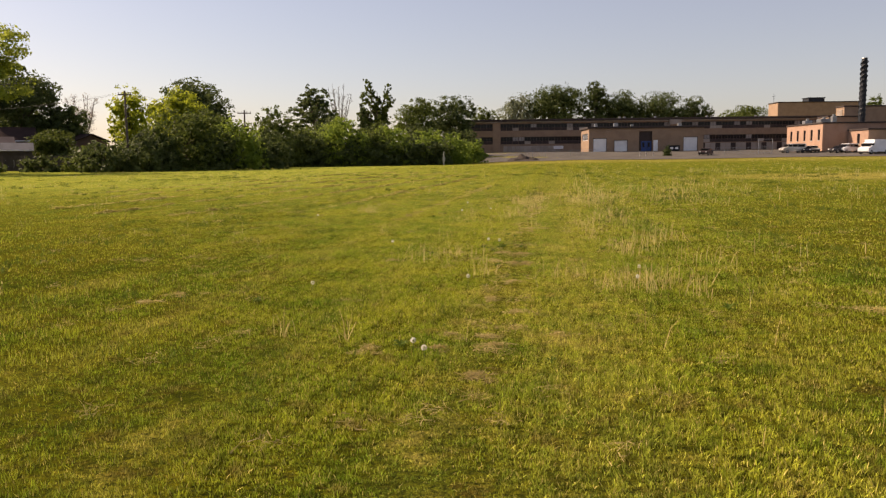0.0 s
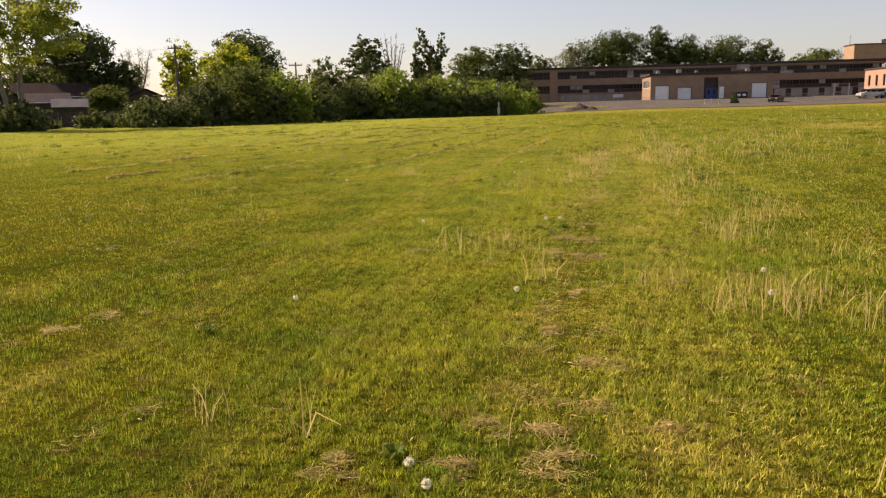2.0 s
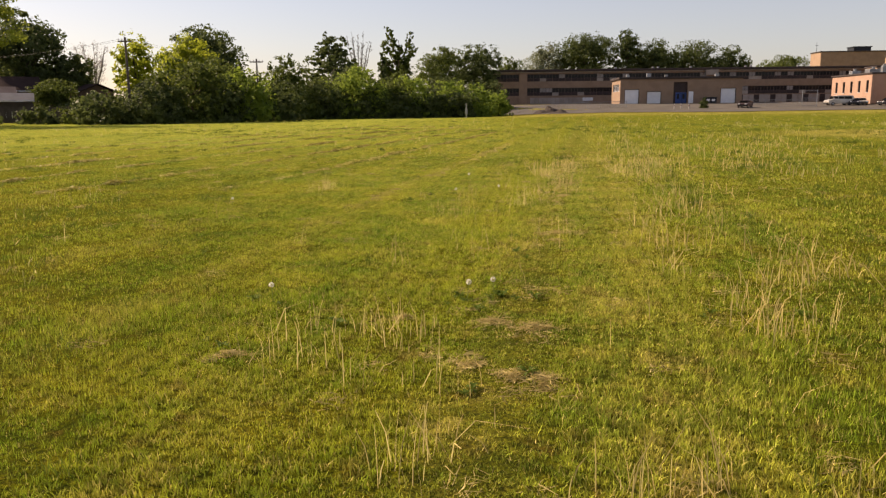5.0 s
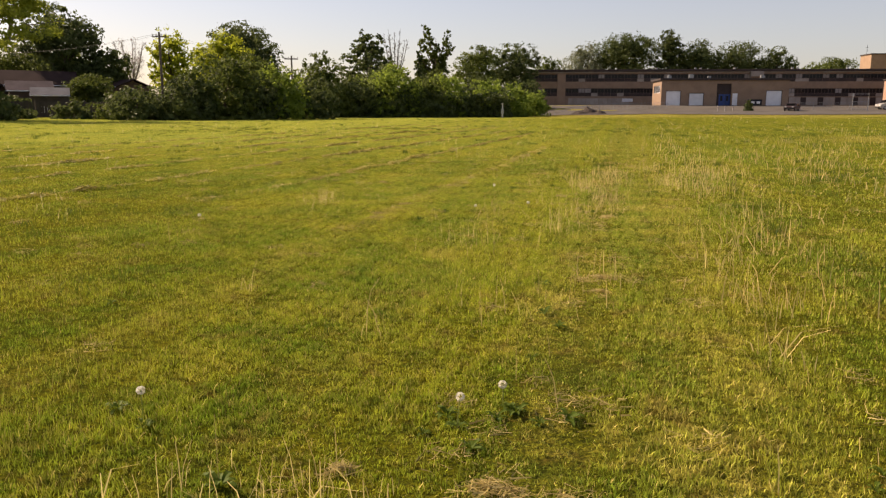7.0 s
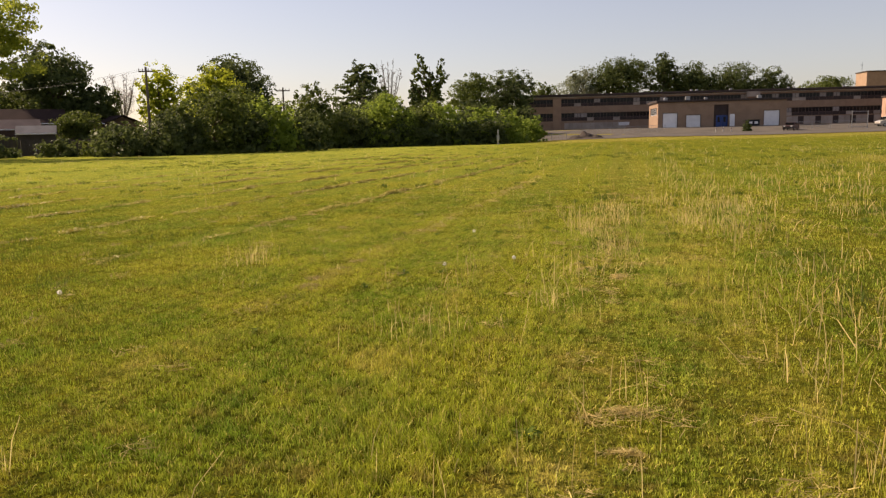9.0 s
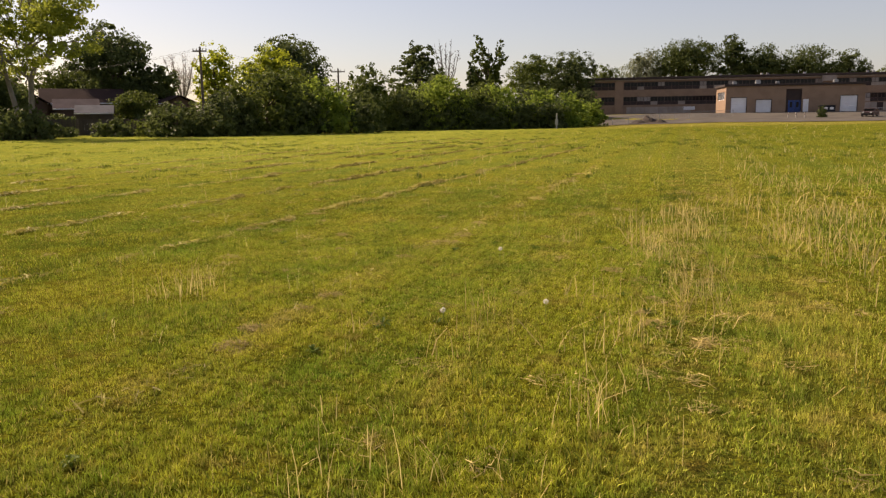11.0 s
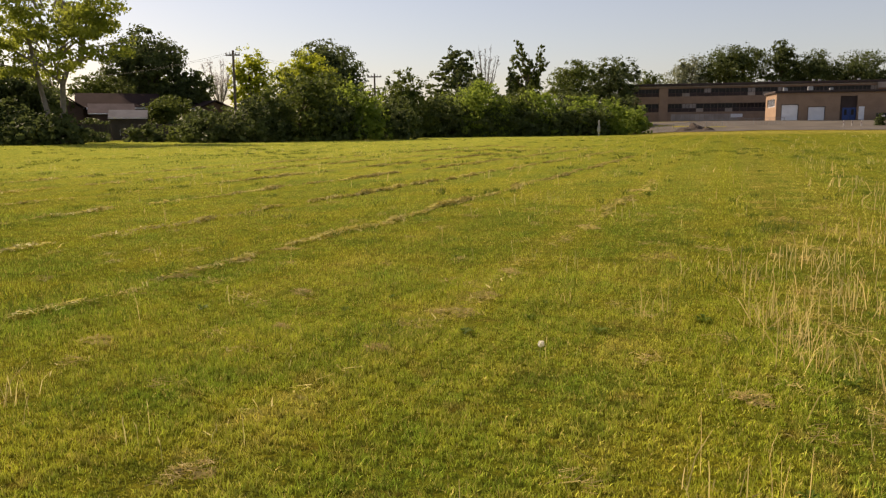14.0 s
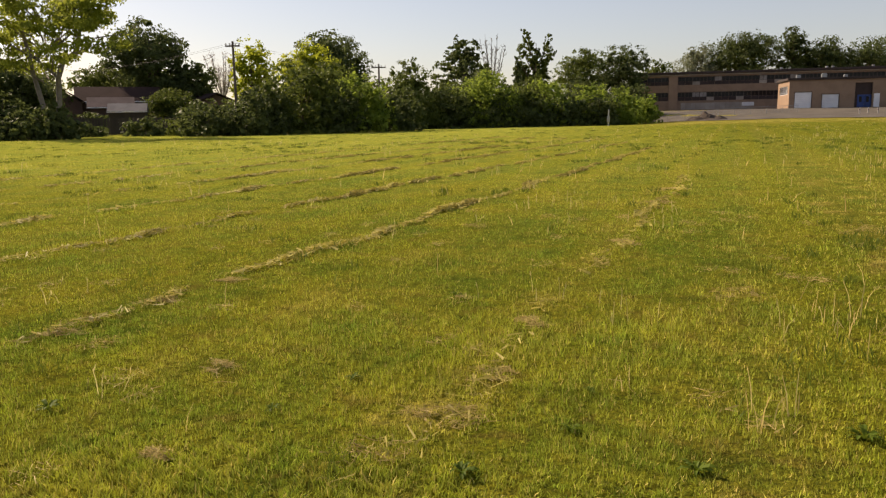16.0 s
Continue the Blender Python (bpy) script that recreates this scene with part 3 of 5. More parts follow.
def build_school():
    rng = random.Random(3)
    s = PLAN
    x0, x1, y0, base = -2.6 * s, 112 * s, 240 * s, 2.05
    root = group_empty("school_building", pose(0, y0, 0), "long two-storey buff brick school with dark window bands", "building")
    top = 12.25 * s
    bands = ((9.45 * s, 11.55 * s), (5.3 * s, 7.55 * s))
    spans = [(-2.0 * s, 7.2 * s), (9.6 * s, 61.5 * s), (64.5 * s, 108 * s)]
    wall_with_openings("wall", x0, x1, base - 0.3, top, 0.35, [(a, b, lo, hi) for a, b in spans for lo, hi in bands], BRICK, root)
    part("side_wall", box_bm(x0, x0 + 0.35, 0.352, 13, base - 0.3, top), BRICK, root)
    part("side_wall", box_bm(x1 - 0.35, x1, 0.352, 13, base - 0.3, top), BRICK, root)
    part("back_wall", box_bm(x0, x1, 13.002, 13.3, base - 0.3, top), BRICK, root)
    part("cornice", box_bm(x0, x1, -0.3, -0.003, top - 0.32, top - 0.02, 0.03), PANEL_PALE, root, "pale strip under the roof edge")
    part("roof", box_bm(x0 - 0.4, x1 + 0.4, -0.9, 13.8, top + 0.003, top + 0.5, 0.05), ROOF_DARK, root, "dark flat roof edge")
    part("floor_slab", box_bm(x0 + 0.36, x1 - 0.36, 0.36, 12.9, 8.4 * s, 8.7 * s), CONCRETE, root)
    part("pier", box_bm(7.3 * s, 9.5 * s, -0.25, -0.003, base - 0.3, top - 0.01), BRICK, root)
    for lo, hi in bands:
        for a, b in spans:
            n = max(1, round((b - a) / 1.55))
            w = (b - a) / n
            for i in range(n):
                # pale panes: some blinds, the rest painted in place of window reflections
                pane = BLIND_REFLECTION if rng.random() < 0.24 else GLASS
                window_unit(root, pose(a + i * w, 0.12, lo + 0.42 * (hi - lo)), w, (hi - lo) * 0.58, pane)
            # dark panels under the panes
            for i in range(n):
                part("panel", box_bm(a + i * w + 0.02, a + (i + 1) * w - 0.02, 0.10, 0.16, lo + 0.01, lo + 0.42 * (hi - lo) - 0.01), PANEL_DARK if rng.random() < 0.85 else PANEL_PALE, root)
    # pale plinth panels along the ground floor
    for i in range(16):
        xa = 10.5 * s + i * 1.05
        if xa < 28 * s:
            part("panel", box_bm(xa, xa + 1.0, -0.06, -0.004, base + 0.4, base + 1.9), PANEL_PALE, root)
    for i in range(26):
        xa = 66 * s + i * 1.3
        part("panel", box_bm(xa, xa + 1.25, -0.06, -0.004, base + 0.4, base + 2.2), PANEL_PALE if i % 3 else PANEL_DARK, root)
    for xa in (36, 47, 48.5, 58, 74, 75.5, 89):
        part("roof_vent", join_bm(box_bm(xa * s - 0.25, xa * s + 0.25, 4, 4.5, top + 0.553, top + 0.85, 0.05), tube_bm([(xa * s, 4.25, top + 0.85), (xa * s, 4.25, top + 1.1)], [0.3, 0.3], 10)), METAL, root, "galvanised roof vent")
    part("notice_board", join_bm(box_bm(25.9 * s, 28.9 * s, -0.28, -0.2, 3.7 * s, 4.65 * s, 0.01), box_bm(26.2 * s, 26.35 * s, -0.2, -0.062, 3.7 * s, 4.6 * s), box_bm(28.4 * s, 28.55 * s, -0.2, -0.062, 3.7 * s, 4.6 * s)), WHITE, root, "white board on the wall")
    # white-edged stair head on the roof
    part("roof_gable", join_bm(box_bm(61.2 * s, 64.6 * s, -0.9, 3.0, top - 1.2, top + 0.002), box_bm(61.0 * s, 61.2 * s, -1.0, 3.0, top - 1.4, top + 0.0)), PANEL_PALE, root)
    return root


def roll_door(root, x, z, w, h):
    """A white roll-up door of ribbed slats in a dark frame."""
    prof = []
    for i in range(8):
        za, zb = z + h * i / 8, z + h * (i + 1) / 8
        prof += [(0.19, za), (0.16, za + 0.03), (0.16, zb - 0.03)]
    prof += [(0.19, z + h), (0.24, z + h), (0.24, z)]
    bm = bmesh.new()
    ends = [[bm.verts.new((xx, yy, zz)) for yy, zz in prof] for xx in (x, x + w)]
    for i in range(len(prof)):
        j = (i + 1) % len(prof)
        bm.faces.new((ends[0][i], ends[1][i], ends[1][j], ends[0][j]))
    bm.faces.new(ends[0])
    bm.faces.new(ends[1][::-1])
    bmesh.ops.recalc_face_normals(bm, faces=bm.faces)
    part("garage_door", bm, WHITE, root, "white ribbed roll-up door")
    t = 0.1
    part("door_frame", join_bm(box_bm(x - t, x - 0.003, 0.05, 0.30, z, z + h + t), box_bm(x + w + 0.003, x + w + t, 0.05, 0.30, z, z + h + t), box_bm(x - 0.003, x + w + 0.003, 0.05, 0.30, z + h + 0.003, z + h + t)), PANEL_DARK, root)


def build_garage():
    s = PLAN
    x0, x1, z0, z1 = 31.4 * s, 61.2 * s, 2.05, 8.55 * s
    root = group_empty("service_building", pose(0, 205 * s, 0), "low buff brick service wing with white roll-up doors", "building")
    doors = [(32.6 * s, 2.15, 3.35 * s, 3.4 * s), (38.1 * s, 2.15, 3.3 * s, 2.85 * s), (56.1 * s, 2.12, 3.5 * s, 3.55 * s)]
    rec = (44.5 * s, 47.9 * s, z0, 7.75 * s)
    wall_with_openings("wall", x0, x1, z0 - 0.3, z1, 0.35, [(x - 0.1, x + w + 0.1, z, z + h + 0.1) for x, z, w, h in doors] + [rec], BRICK, root)
    for d in doors:
        roll_door(root, *d)
        part("door_backing", box_bm(d[0] - 0.1, d[0] + d[2] + 0.1, 0.31, 0.345, d[1], d[1] + d[3] + 0.09), PANEL_DARK, root)
    # dark tall entrance bay with a pair of blue doors
    a, b, lo, hi = rec
    part("bay_panel", box_bm(a, b, 0.45, 0.5, lo + 2.35, hi), PANEL_DARK, root)
    part("bay_panel", box_bm(a, a + 0.5, 0.45, 0.5, lo, lo + 2.345), PANEL_DARK, root)
    for k in (0, 1):
        xa = a + 0.52 + k * (b - a - 0.55) / 2
        leaf = part("blue_door", box_bm(xa, xa + (b - a - 0.6) / 2, 0.42, 0.47, lo + 0.02, lo + 2.33, 0.01), BLUE, root, "blue painted entrance door")
        part("door_glass", box_bm(xa + 0.3, xa + 0.75, 0.405, 0.417, lo + 1.0, lo + 2.0), GLASS, leaf)
    part("white_door", join_bm(box_bm(48.2 * s, 49.35 * s, -0.05, -0.004, z0 + 0.1, z0 + 2.5, 0.01), box_bm(48.3 * s, 48.45 * s, -0.09, -0.05, z0 + 1.1, z0 + 1.25)), WHITE, root, "white painted side door")
    # left wall in the sun, with high windows
    m = Matrix.Translation((x0, 0, 0)) @ pose(0, 0, 0, 0, 0, -90)
    side = wall_with_openings("side_wall", -14 * s, -0.36, z0 - 0.3, z1, 0.3, [(-12 * s, -2 * s, 5.6 * s, 7.4 * s)], BRICK, root)
    side.matrix_local = m
    for i in range(5):
        window_unit(side, pose(-12 * s + i * 2 * s, 0.1, 5.6 * s), 2 * s, 1.8 * s, GLASS, WHITE)
    part("back_wall", box_bm(x0 + 0.01, x1, 14 * s + 0.003, 14 * s + 0.3, z0 - 0.3, z1), BRICK, root)
    part("side_wall", box_bm(x1 - 0.3, x1, 0.353, 14 * s, z0 - 0.3, z1), BRICK, root)
    part("roof", box_bm(x0 - 0.35, x1 + 0.35, -0.35, 14 * s + 0.5, z1 + 0.003, z1 + 0.42, 0.04), ROOF_DARK, root, "dark flat roof edge")
    for xa, w, h in ((33.4, 0.7, 0.6), (38.5, 0.9, 0.8), (43, 0.6, 0.5), (55.5, 0.8, 0.6)):
        part("roof_unit", join_bm(box_bm(xa * s, xa * s + w, 3, 3.9, z1 + 0.423, z1 + 0.42 + h, 0.05), box_bm(xa * s + 0.1, xa * s + w - 0.1, 3.1, 3.8, z1 + 0.42 + h, z1 + 0.5 + h)), METAL, root, "pale metal roof unit")
    return root


def brick_block(name, label, x0, x1, y0, y1, z0, z1, material, windows=(), edge=True, front=None):
    """A flat-roofed brick block, with narrow windows in its left wall given as (y from the front corner, z, w, h)."""
    root = group_empty(name, pose(x0, y0, 0), label, "building")
    dx, dy = x1 - x0, y1 - y0
    ops = [(-a - w, -a, z, z + h) for a, z, w, h in windows]
    side = wall_with_openings("side_wall", -dy, 0, z0 - 0.4, z1, 0.3, ops, material, root)
    side.matrix_local = pose(0, 0, 0, 0, 0, -90)
    for o in ops:
        window_unit(side, pose(o[0], 0.1, o[2]), o[1] - o[0], o[3] - o[2], GLASS, PANEL_DARK, 0)
        part("window_sill", box_bm(o[0] - 0.05, o[1] + 0.05, -0.06, -0.003, o[2] - 0.12, o[2] - 0.003), CONCRETE, side)
    part("wall", box_bm(0.303, dx, 0.0, 0.3, z0 - 0.4, z1), front or material, root)
    part("back_wall", box_bm(0.303, dx, dy - 0.3, dy, z0 - 0.4, z1), material, root)
    part("side_wall", box_bm(dx - 0.3, dx, 0.303, dy - 0.303, z0 - 0.4, z1), material, root)
    part("roof", box_bm(-0.2, dx + 0.2, -0.2, dy + 0.2, z1 + 0.003, z1 + 0.3, 0.04), ROOF_DARK, root, "dark flat roof edge")
    return root


def build_right_blocks():
    s = PLAN
    a = brick_block("boiler_house", "orange brick annexe with narrow windows in a sunlit wall", 85.1 * s, 108 * s, 190 * s, 211 * s, 2.1, 8.6 * s, BRICK_ORANGE, [(1.2 + i * 3.4, 3.9, 1.0, 2.2) for i in range(5)])
    for xa, ya, w, h in ((1.5, 12, 1.6, 0.8), (2.2, 6, 2.2, 0.9), (3.2, 3, 0.9, 1.3)):
        part("roof_unit", join_bm(box_bm(xa, xa + w, ya, ya + w, 8.6 * s + 0.303, 8.6 * s + 0.3 + h, 0.06), tube_bm([(xa + w / 2, ya + w / 2, 8.6 * s + h + 0.3), (xa + w / 2, ya + w / 2, 8.6 * s + h + 0.7)], [0.3, 0.3], 9)), METAL, a, "pale metal roof unit")
    # brighter brick on the sunny side, darker on the front: light put into colour
    b = brick_block("annexe", "low orange brick annexe beside parked vans", 90.9 * s, 118 * s, 180 * s, 189.2 * s, 1.9, 6.7 * s, BRICK_ORANGE, [(3.2, 3.0, 1.1, 2.0)], front=BRICK)
    part("loading_door", box_bm(8.5, 12.0, -0.05, -0.003, 1.95, 4.6, 0.01), PANEL_DARK, b)
    c = brick_block("assembly_hall", "tall buff brick hall with a flat dark roof", 114.8 * s, 146 * s, 294 * s, 303 * s, 2.1, 20.3 * s, BRICK)
    part("roof_unit", join_bm(box_bm(10.0, 15.0, 1.5, 6, 20.3 * s + 0.303, 20.3 * s + 1.5, 0.08), box_bm(9.8, 15.2, 1.3, 6.2, 20.3 * s + 1.5, 20.3 * s + 1.65)), DARK_METAL, c, "dark rooftop plant room")
    part("antenna", join_bm(tube_bm([(0.6, 5, 20.3 * s + 0.3), (0.6, 5, 20.3 * s + 3.2)], [0.06, 0.03], 6), box_bm(0.1, 1.1, 4.97, 5.03, 20.3 * s + 2.3, 20.3 * s + 2.36)), DARK_METAL, c)
    d = brick_block("gymnasium", "tall brown brick block behind a dark chimney", 107 * s, 150 * s, 226 * s, 231 * s, 2.1, 14.6 * s, BRICK)
    part("louvre", join_bm(*[box_bm(-0.12, -0.004, 0.8, 3.4, 10.2 + 0.3 * i, 10.2 + 0.3 * i + 0.2) for i in range(5)]), PANEL_PALE, d)
    brick_block("boiler_annexe", "low brick block with a sunlit end beside the chimney", 99.5 * s, 109 * s, 219 * s, 225.5 * s, 2.1, 11.4 * s, BRICK)
    # chimney: tapering round steel stack on a collar
    ch = group_empty("chimney", pose(106 * s, 214 * s, 2.1), "tall dark round chimney stack beside brick blocks", "chimney")
    part("flue", tube_bm([(0, 0, 0), (0, 0, 6), (0, 0, 12), (0.02, 0, 18.5), (0.02, 0, 20.3)], [0.75, 0.74, 0.68, 0.6, 0.6], 20), DARK_METAL, ch)
    for k in range(3):  # winding strakes against the wind
        turn = [(0.72 * math.cos(a), 0.72 * math.sin(a), 7.0 + 12.8 * i / 60) for i, a in ((i, k * math.tau / 3 + i * 0.42) for i in range(61))]
        part("strake", tube_bm(turn, [0.11] * 61, 5), DARK_METAL, ch)
    part("cap", tube_bm([(0.02, 0, 20.3), (0.02, 0, 20.45)], [0.66, 0.6], 20), LAMP_GLASS, ch, "pale metal rim")
    for z in (6.5, 10):
        part("band", tube_bm([(0, 0, z), (0, 0, z + 0.25)], [0.77, 0.77], 20), DARK_METAL, ch)
    part("base", join_bm(tube_bm([(0, 0, -0.2), (0, 0, 5.6)], [0.95, 0.92], 20)), CONCRETE, ch)


# ---- vehicles ----
def wheel(root, x, y, r=0.34):
    ty = part("tyre", tube_bm([(x, y - 0.11, r), (x, y - 0.09, r), (x, y + 0.09, r), (x, y + 0.11, r)], [r * 0.86, r, r, r * 0.86], 18), RUBBER, root)
    part("rim", tube_bm([(x, y - 0.125, r), (x, y + 0.125, r)], [r * 0.6, r * 0.6], 14), METAL, ty)


def side_profile(profile, y0, y1, inset=0.0):
    """A body from a side outline (x, z), from y0 to y1, narrower at the top by inset."""
    bm = bmesh.new()
    zs = [p[1] for p in profile]
    lo, hi = min(zs), max(zs)
    rows = []
    for y, sgn in ((y0, 1), (y1, -1)):
        rows.append([bm.verts.new((x, y + sgn * inset * max(0, (z - lo) / (hi - lo) - 0.5) * 2, z)) for x, z in profile])
    n = len(profile)
    bm.faces.new(rows[0])
    bm.faces.new(rows[1][::-1])
    for i in range(n):
        bm.faces.new((rows[0][(i + 1) % n], rows[0][i], rows[1][i], rows[1][(i + 1) % n]))
    bmesh.ops.recalc_face_normals(bm, faces=bm.faces)
    bmesh.ops.bevel(bm, geom=list(bm.edges), offset=0.05, segments=2, affect="EDGES", profile=0.5)
    return bm


def vehicle(name, x, y, turn, paint, label, category, kind="van", group="parked vehicles"):
    root = group_empty(name, pose(x, y, ground_at(x, y) + 0.02, 0, 0, turn), label, category, group)
    if kind == "van":
        L, H, W = 4.9, 1.85, 1.9
        prof = [(0, 0.35), (0, 0.95), (0.75, 1.15), (1.55, H - 0.05), (2.0, H), (L - 0.25, H), (L, 0.9), (L, 0.35)]
        glass = [(1.05, 1.2, 1.75, 1.68), (1.85, 1.2, 2.85, 1.68), (2.95, 1.2, 4.4, 1.68)]
    elif kind == "car":
        L, H, W = 4.5, 1.45, 1.78
        prof = [(0, 0.32), (0, 0.8), (1.1, 0.95), (1.85, H - 0.04), (2.3, H), (3.2, H - 0.04), (4.0, 1.0), (L, 0.92), (L, 0.32)]
        glass = [(1.6, 0.98, 2.4, 1.32), (2.48, 0.98, 3.4, 1.32)]
    else:
        L, H, W = 6.2, 2.75, 2.2
        prof = [(0, 0.45), (0, 1.2), (0.8, 1.4), (1.3, 2.15), (1.75, 2.2), (1.8, H), (L, H), (L, 0.5)]
        glass = [(0.95, 1.45, 1.6, 2.0)]
    part("body", side_profile(prof, -W / 2, W / 2, 0.14), paint, root)
    for xa, za, xb, zb in glass:
        for sgn in (-1, 1):
            yy = sgn * (W / 2 - 0.10)
            part("side_window", box_bm(xa, xb, yy - 0.075, yy + 0.075, za, zb, 0.02), GLASS, root)
    part("windscreen", join_bm(*[box_bm(prof[2][0] + (prof[3][0] - prof[2][0]) * f - 0.06, prof[2][0] + (prof[3][0] - prof[2][0]) * f + 0.1, -W / 2 + 0.22, W / 2 - 0.22, prof[2][1] + (prof[3][1] - prof[2][1]) * f, prof[2][1] + (prof[3][1] - prof[2][1]) * (f + 0.2)) for f in (0.1, 0.3, 0.5, 0.7)]), GLASS, root)
    part("bumper", box_bm(-0.06, 0.06, -W / 2 + 0.1, W / 2 - 0.1, 0.36, 0.58, 0.03), RUBBER, root)
    part("bumper", box_bm(L - 0.05, L + 0.06, -W / 2 + 0.1, W / 2 - 0.1, 0.36, 0.58, 0.03), RUBBER, root)
    for sgn in (-1, 1):
        part("headlight", box_bm(-0.02, 0.09, sgn * (W / 2 - 0.32) - 0.16, sgn * (W / 2 - 0.32) + 0.16, 0.66, 0.84, 0.03), LAMP_GLASS, root)
        part("tail_light", box_bm(L - 0.07, L + 0.02, sgn * (W / 2 - 0.2) - 0.1, sgn * (W / 2 - 0.2) + 0.1, 0.8, 1.15, 0.02), PAINT_RED, root)
        wheel(root, 0.85, sgn * (W / 2 - 0.1), 0.34 if kind != "truck" else 0.42)
        wheel(root, L - 0.95, sgn * (W / 2 - 0.1), 0.34 if kind != "truck" else 0.42)
    return root


# ---- poles, fences, yards ----
def utility_pole(x, y, h, label, arm=2.4, turn=0.0, lean=0.0):
    root = group_empty("utility_pole", pose(x, y, ground_at(x, y), 0, lean, turn), label, "utility pole", "utility poles")
    part("pole", tube_bm([(0, 0, -0.2), (0, 0, h * 0.5), (0, 0, h)], [0.17, 0.14, 0.11], 12), POLE_WOOD, root)
    part("crossarm", box_bm(-arm / 2, arm / 2, -0.17, -0.06, h - 0.55, h - 0.40, 0.015), POLE_WOOD, root)
    for k in (-0.46, -0.2, 0.2, 0.46):
        part("insulator", tube_bm([(arm * k, -0.115, h - 0.40), (arm * k, -0.115, h - 0.30), (arm * k, -0.115, h - 0.18)], [0.03, 0.06, 0.04], 8), CONCRETE, root)
    return root


def wire(name, a, b, sag, label):
    pts = [Vector(a).lerp(Vector(b), f) - Vector((0, 0, sag * 4 * f * (1 - f))) for f in [i / 14 for i in range(15)]]
    tagged(part(name, tube_bm(pts, [0.009] * 15, 4), RUBBER), label, "cable", "overhead wires")


def gable_house(name, x, y, turn, w, d, wall_h, roof_h, wall_m, roof_m, label, category="house", over=0.4, windows=()):
    """A house with a gabled roof whose ridge runs along its own x."""
    root = group_empty(name, pose(x, y, ground_at(x, y), 0, 0, turn), label, category)
    wall_with_openings("wall", -w / 2, w / 2, -0.3, wall_h, 0.25, windows, wall_m, root).matrix_local = pose(0, -d / 2, 0)
    for a, b, lo, hi in windows:
        window_unit(root, pose(a, -d / 2 + 0.08, lo), b - a, hi - lo, GLASS, WHITE)
    part("back_wall", box_bm(-w / 2, w / 2, d / 2 - 0.25, d / 2, -0.3, wall_h), wall_m, root)
    for sx in (-1, 1):
        bm = bmesh.new()
        xa, xb = (sx * w / 2, sx * (w / 2 - 0.25))
        prof = [(-d / 2 + 0.252, -0.3), (d / 2 - 0.252, -0.3), (d / 2 - 0.252, wall_h), (0, wall_h + roof_h - 0.08), (-d / 2 + 0.252, wall_h)]
        r = [[bm.verts.new((xx, yy, zz)) for yy, zz in prof] for xx in (xa, xb)]
        bm.faces.new(r[0])
        bm.faces.new(r[1][::-1])
        for i in range(5):
            bm.faces.new((r[0][(i + 1) % 5], r[0][i], r[1][i], r[1][(i + 1) % 5]))
        bmesh.ops.recalc_face_normals(bm, faces=bm.faces)
        part("gable_wall", bm, wall_m, root)
    slope = roof_h / (d / 2)
    for sy in (-1, 1):
        bm = bmesh.new()
        e = sy * (d / 2 + over)
        pr = [(0, wall_h + roof_h + 0.003), (e, wall_h - over * slope + 0.003), (e, wall_h - over * slope + 0.16), (0, wall_h + roof_h + 0.16)]
        r = [[bm.verts.new((xx, yy, zz)) for yy, zz in pr] for xx in (-w / 2 - over, w / 2 + over)]
        bm.faces.new(r[0])
        bm.faces.new(r[1][::-1])
        for i in range(4):
            bm.faces.new((r[0][(i + 1) % 4], r[0][i], r[1][i], r[1][(i + 1) % 4]))
        bmesh.ops.recalc_face_normals(bm, faces=bm.faces)
        part("roof_slope", bm, roof_m, root)
    part("gutter", box_bm(-w / 2 - over, w / 2 + over, -d / 2 - over - 0.12, -d / 2 - over - 0.003, wall_h - over * slope, wall_h - over * slope + 0.12, 0.02), WHITE, root, "pale gutter")
    return root


def board_fence(a, b, h, label, seed):
    """A weathered board fence from a to b: posts, rails and single boards."""
    rng = random.Random(seed)
    a, b = Vector((*a, 0)), Vector((*b, 0))
    L = (b - a).length
    ang = math.degrees(math.atan2(b.y - a.y, b.x - a.x))
    root = group_empty("fence", pose(a.x, a.y, 0, 0, 0, ang), label, "fence")
    n = int(L / 0.3)
    d = (b - a) / L
    protos = [part("board", box_bm(0, 0.27, -0.012, 0.012, 0.04, h + k * 0.05, 0.004), WOOD_DARK, root) for k in range(3)]
    for i in range(n):
        p = a + d * (0.3 * i)
        m = pose(0.3 * i, 0, ground_at(p.x, p.y), 0, rng.uniform(-0.6, 0.6), 0)
        if i < 3:
            protos[i].matrix_local = m
        else:
            share(protos[i % 3], m, root)
    for i in range(int(L / 2.4)):
        p = a + d * 2.4 * i
        z = ground_at(p.x, p.y)
        part("post", box_bm(2.4 * i, 2.4 * i + 0.1, 0.07, 0.17, z - 0.1, z + h + 0.1, 0.008), WOOD_DARK, root)
        for hz in (0.35, h - 0.3):
            part("rail", box_bm(2.4 * i, 2.4 * i + 2.398, 0.016, 0.065, z + hz, z + hz + 0.09), WOOD_DARK, root)
    return root


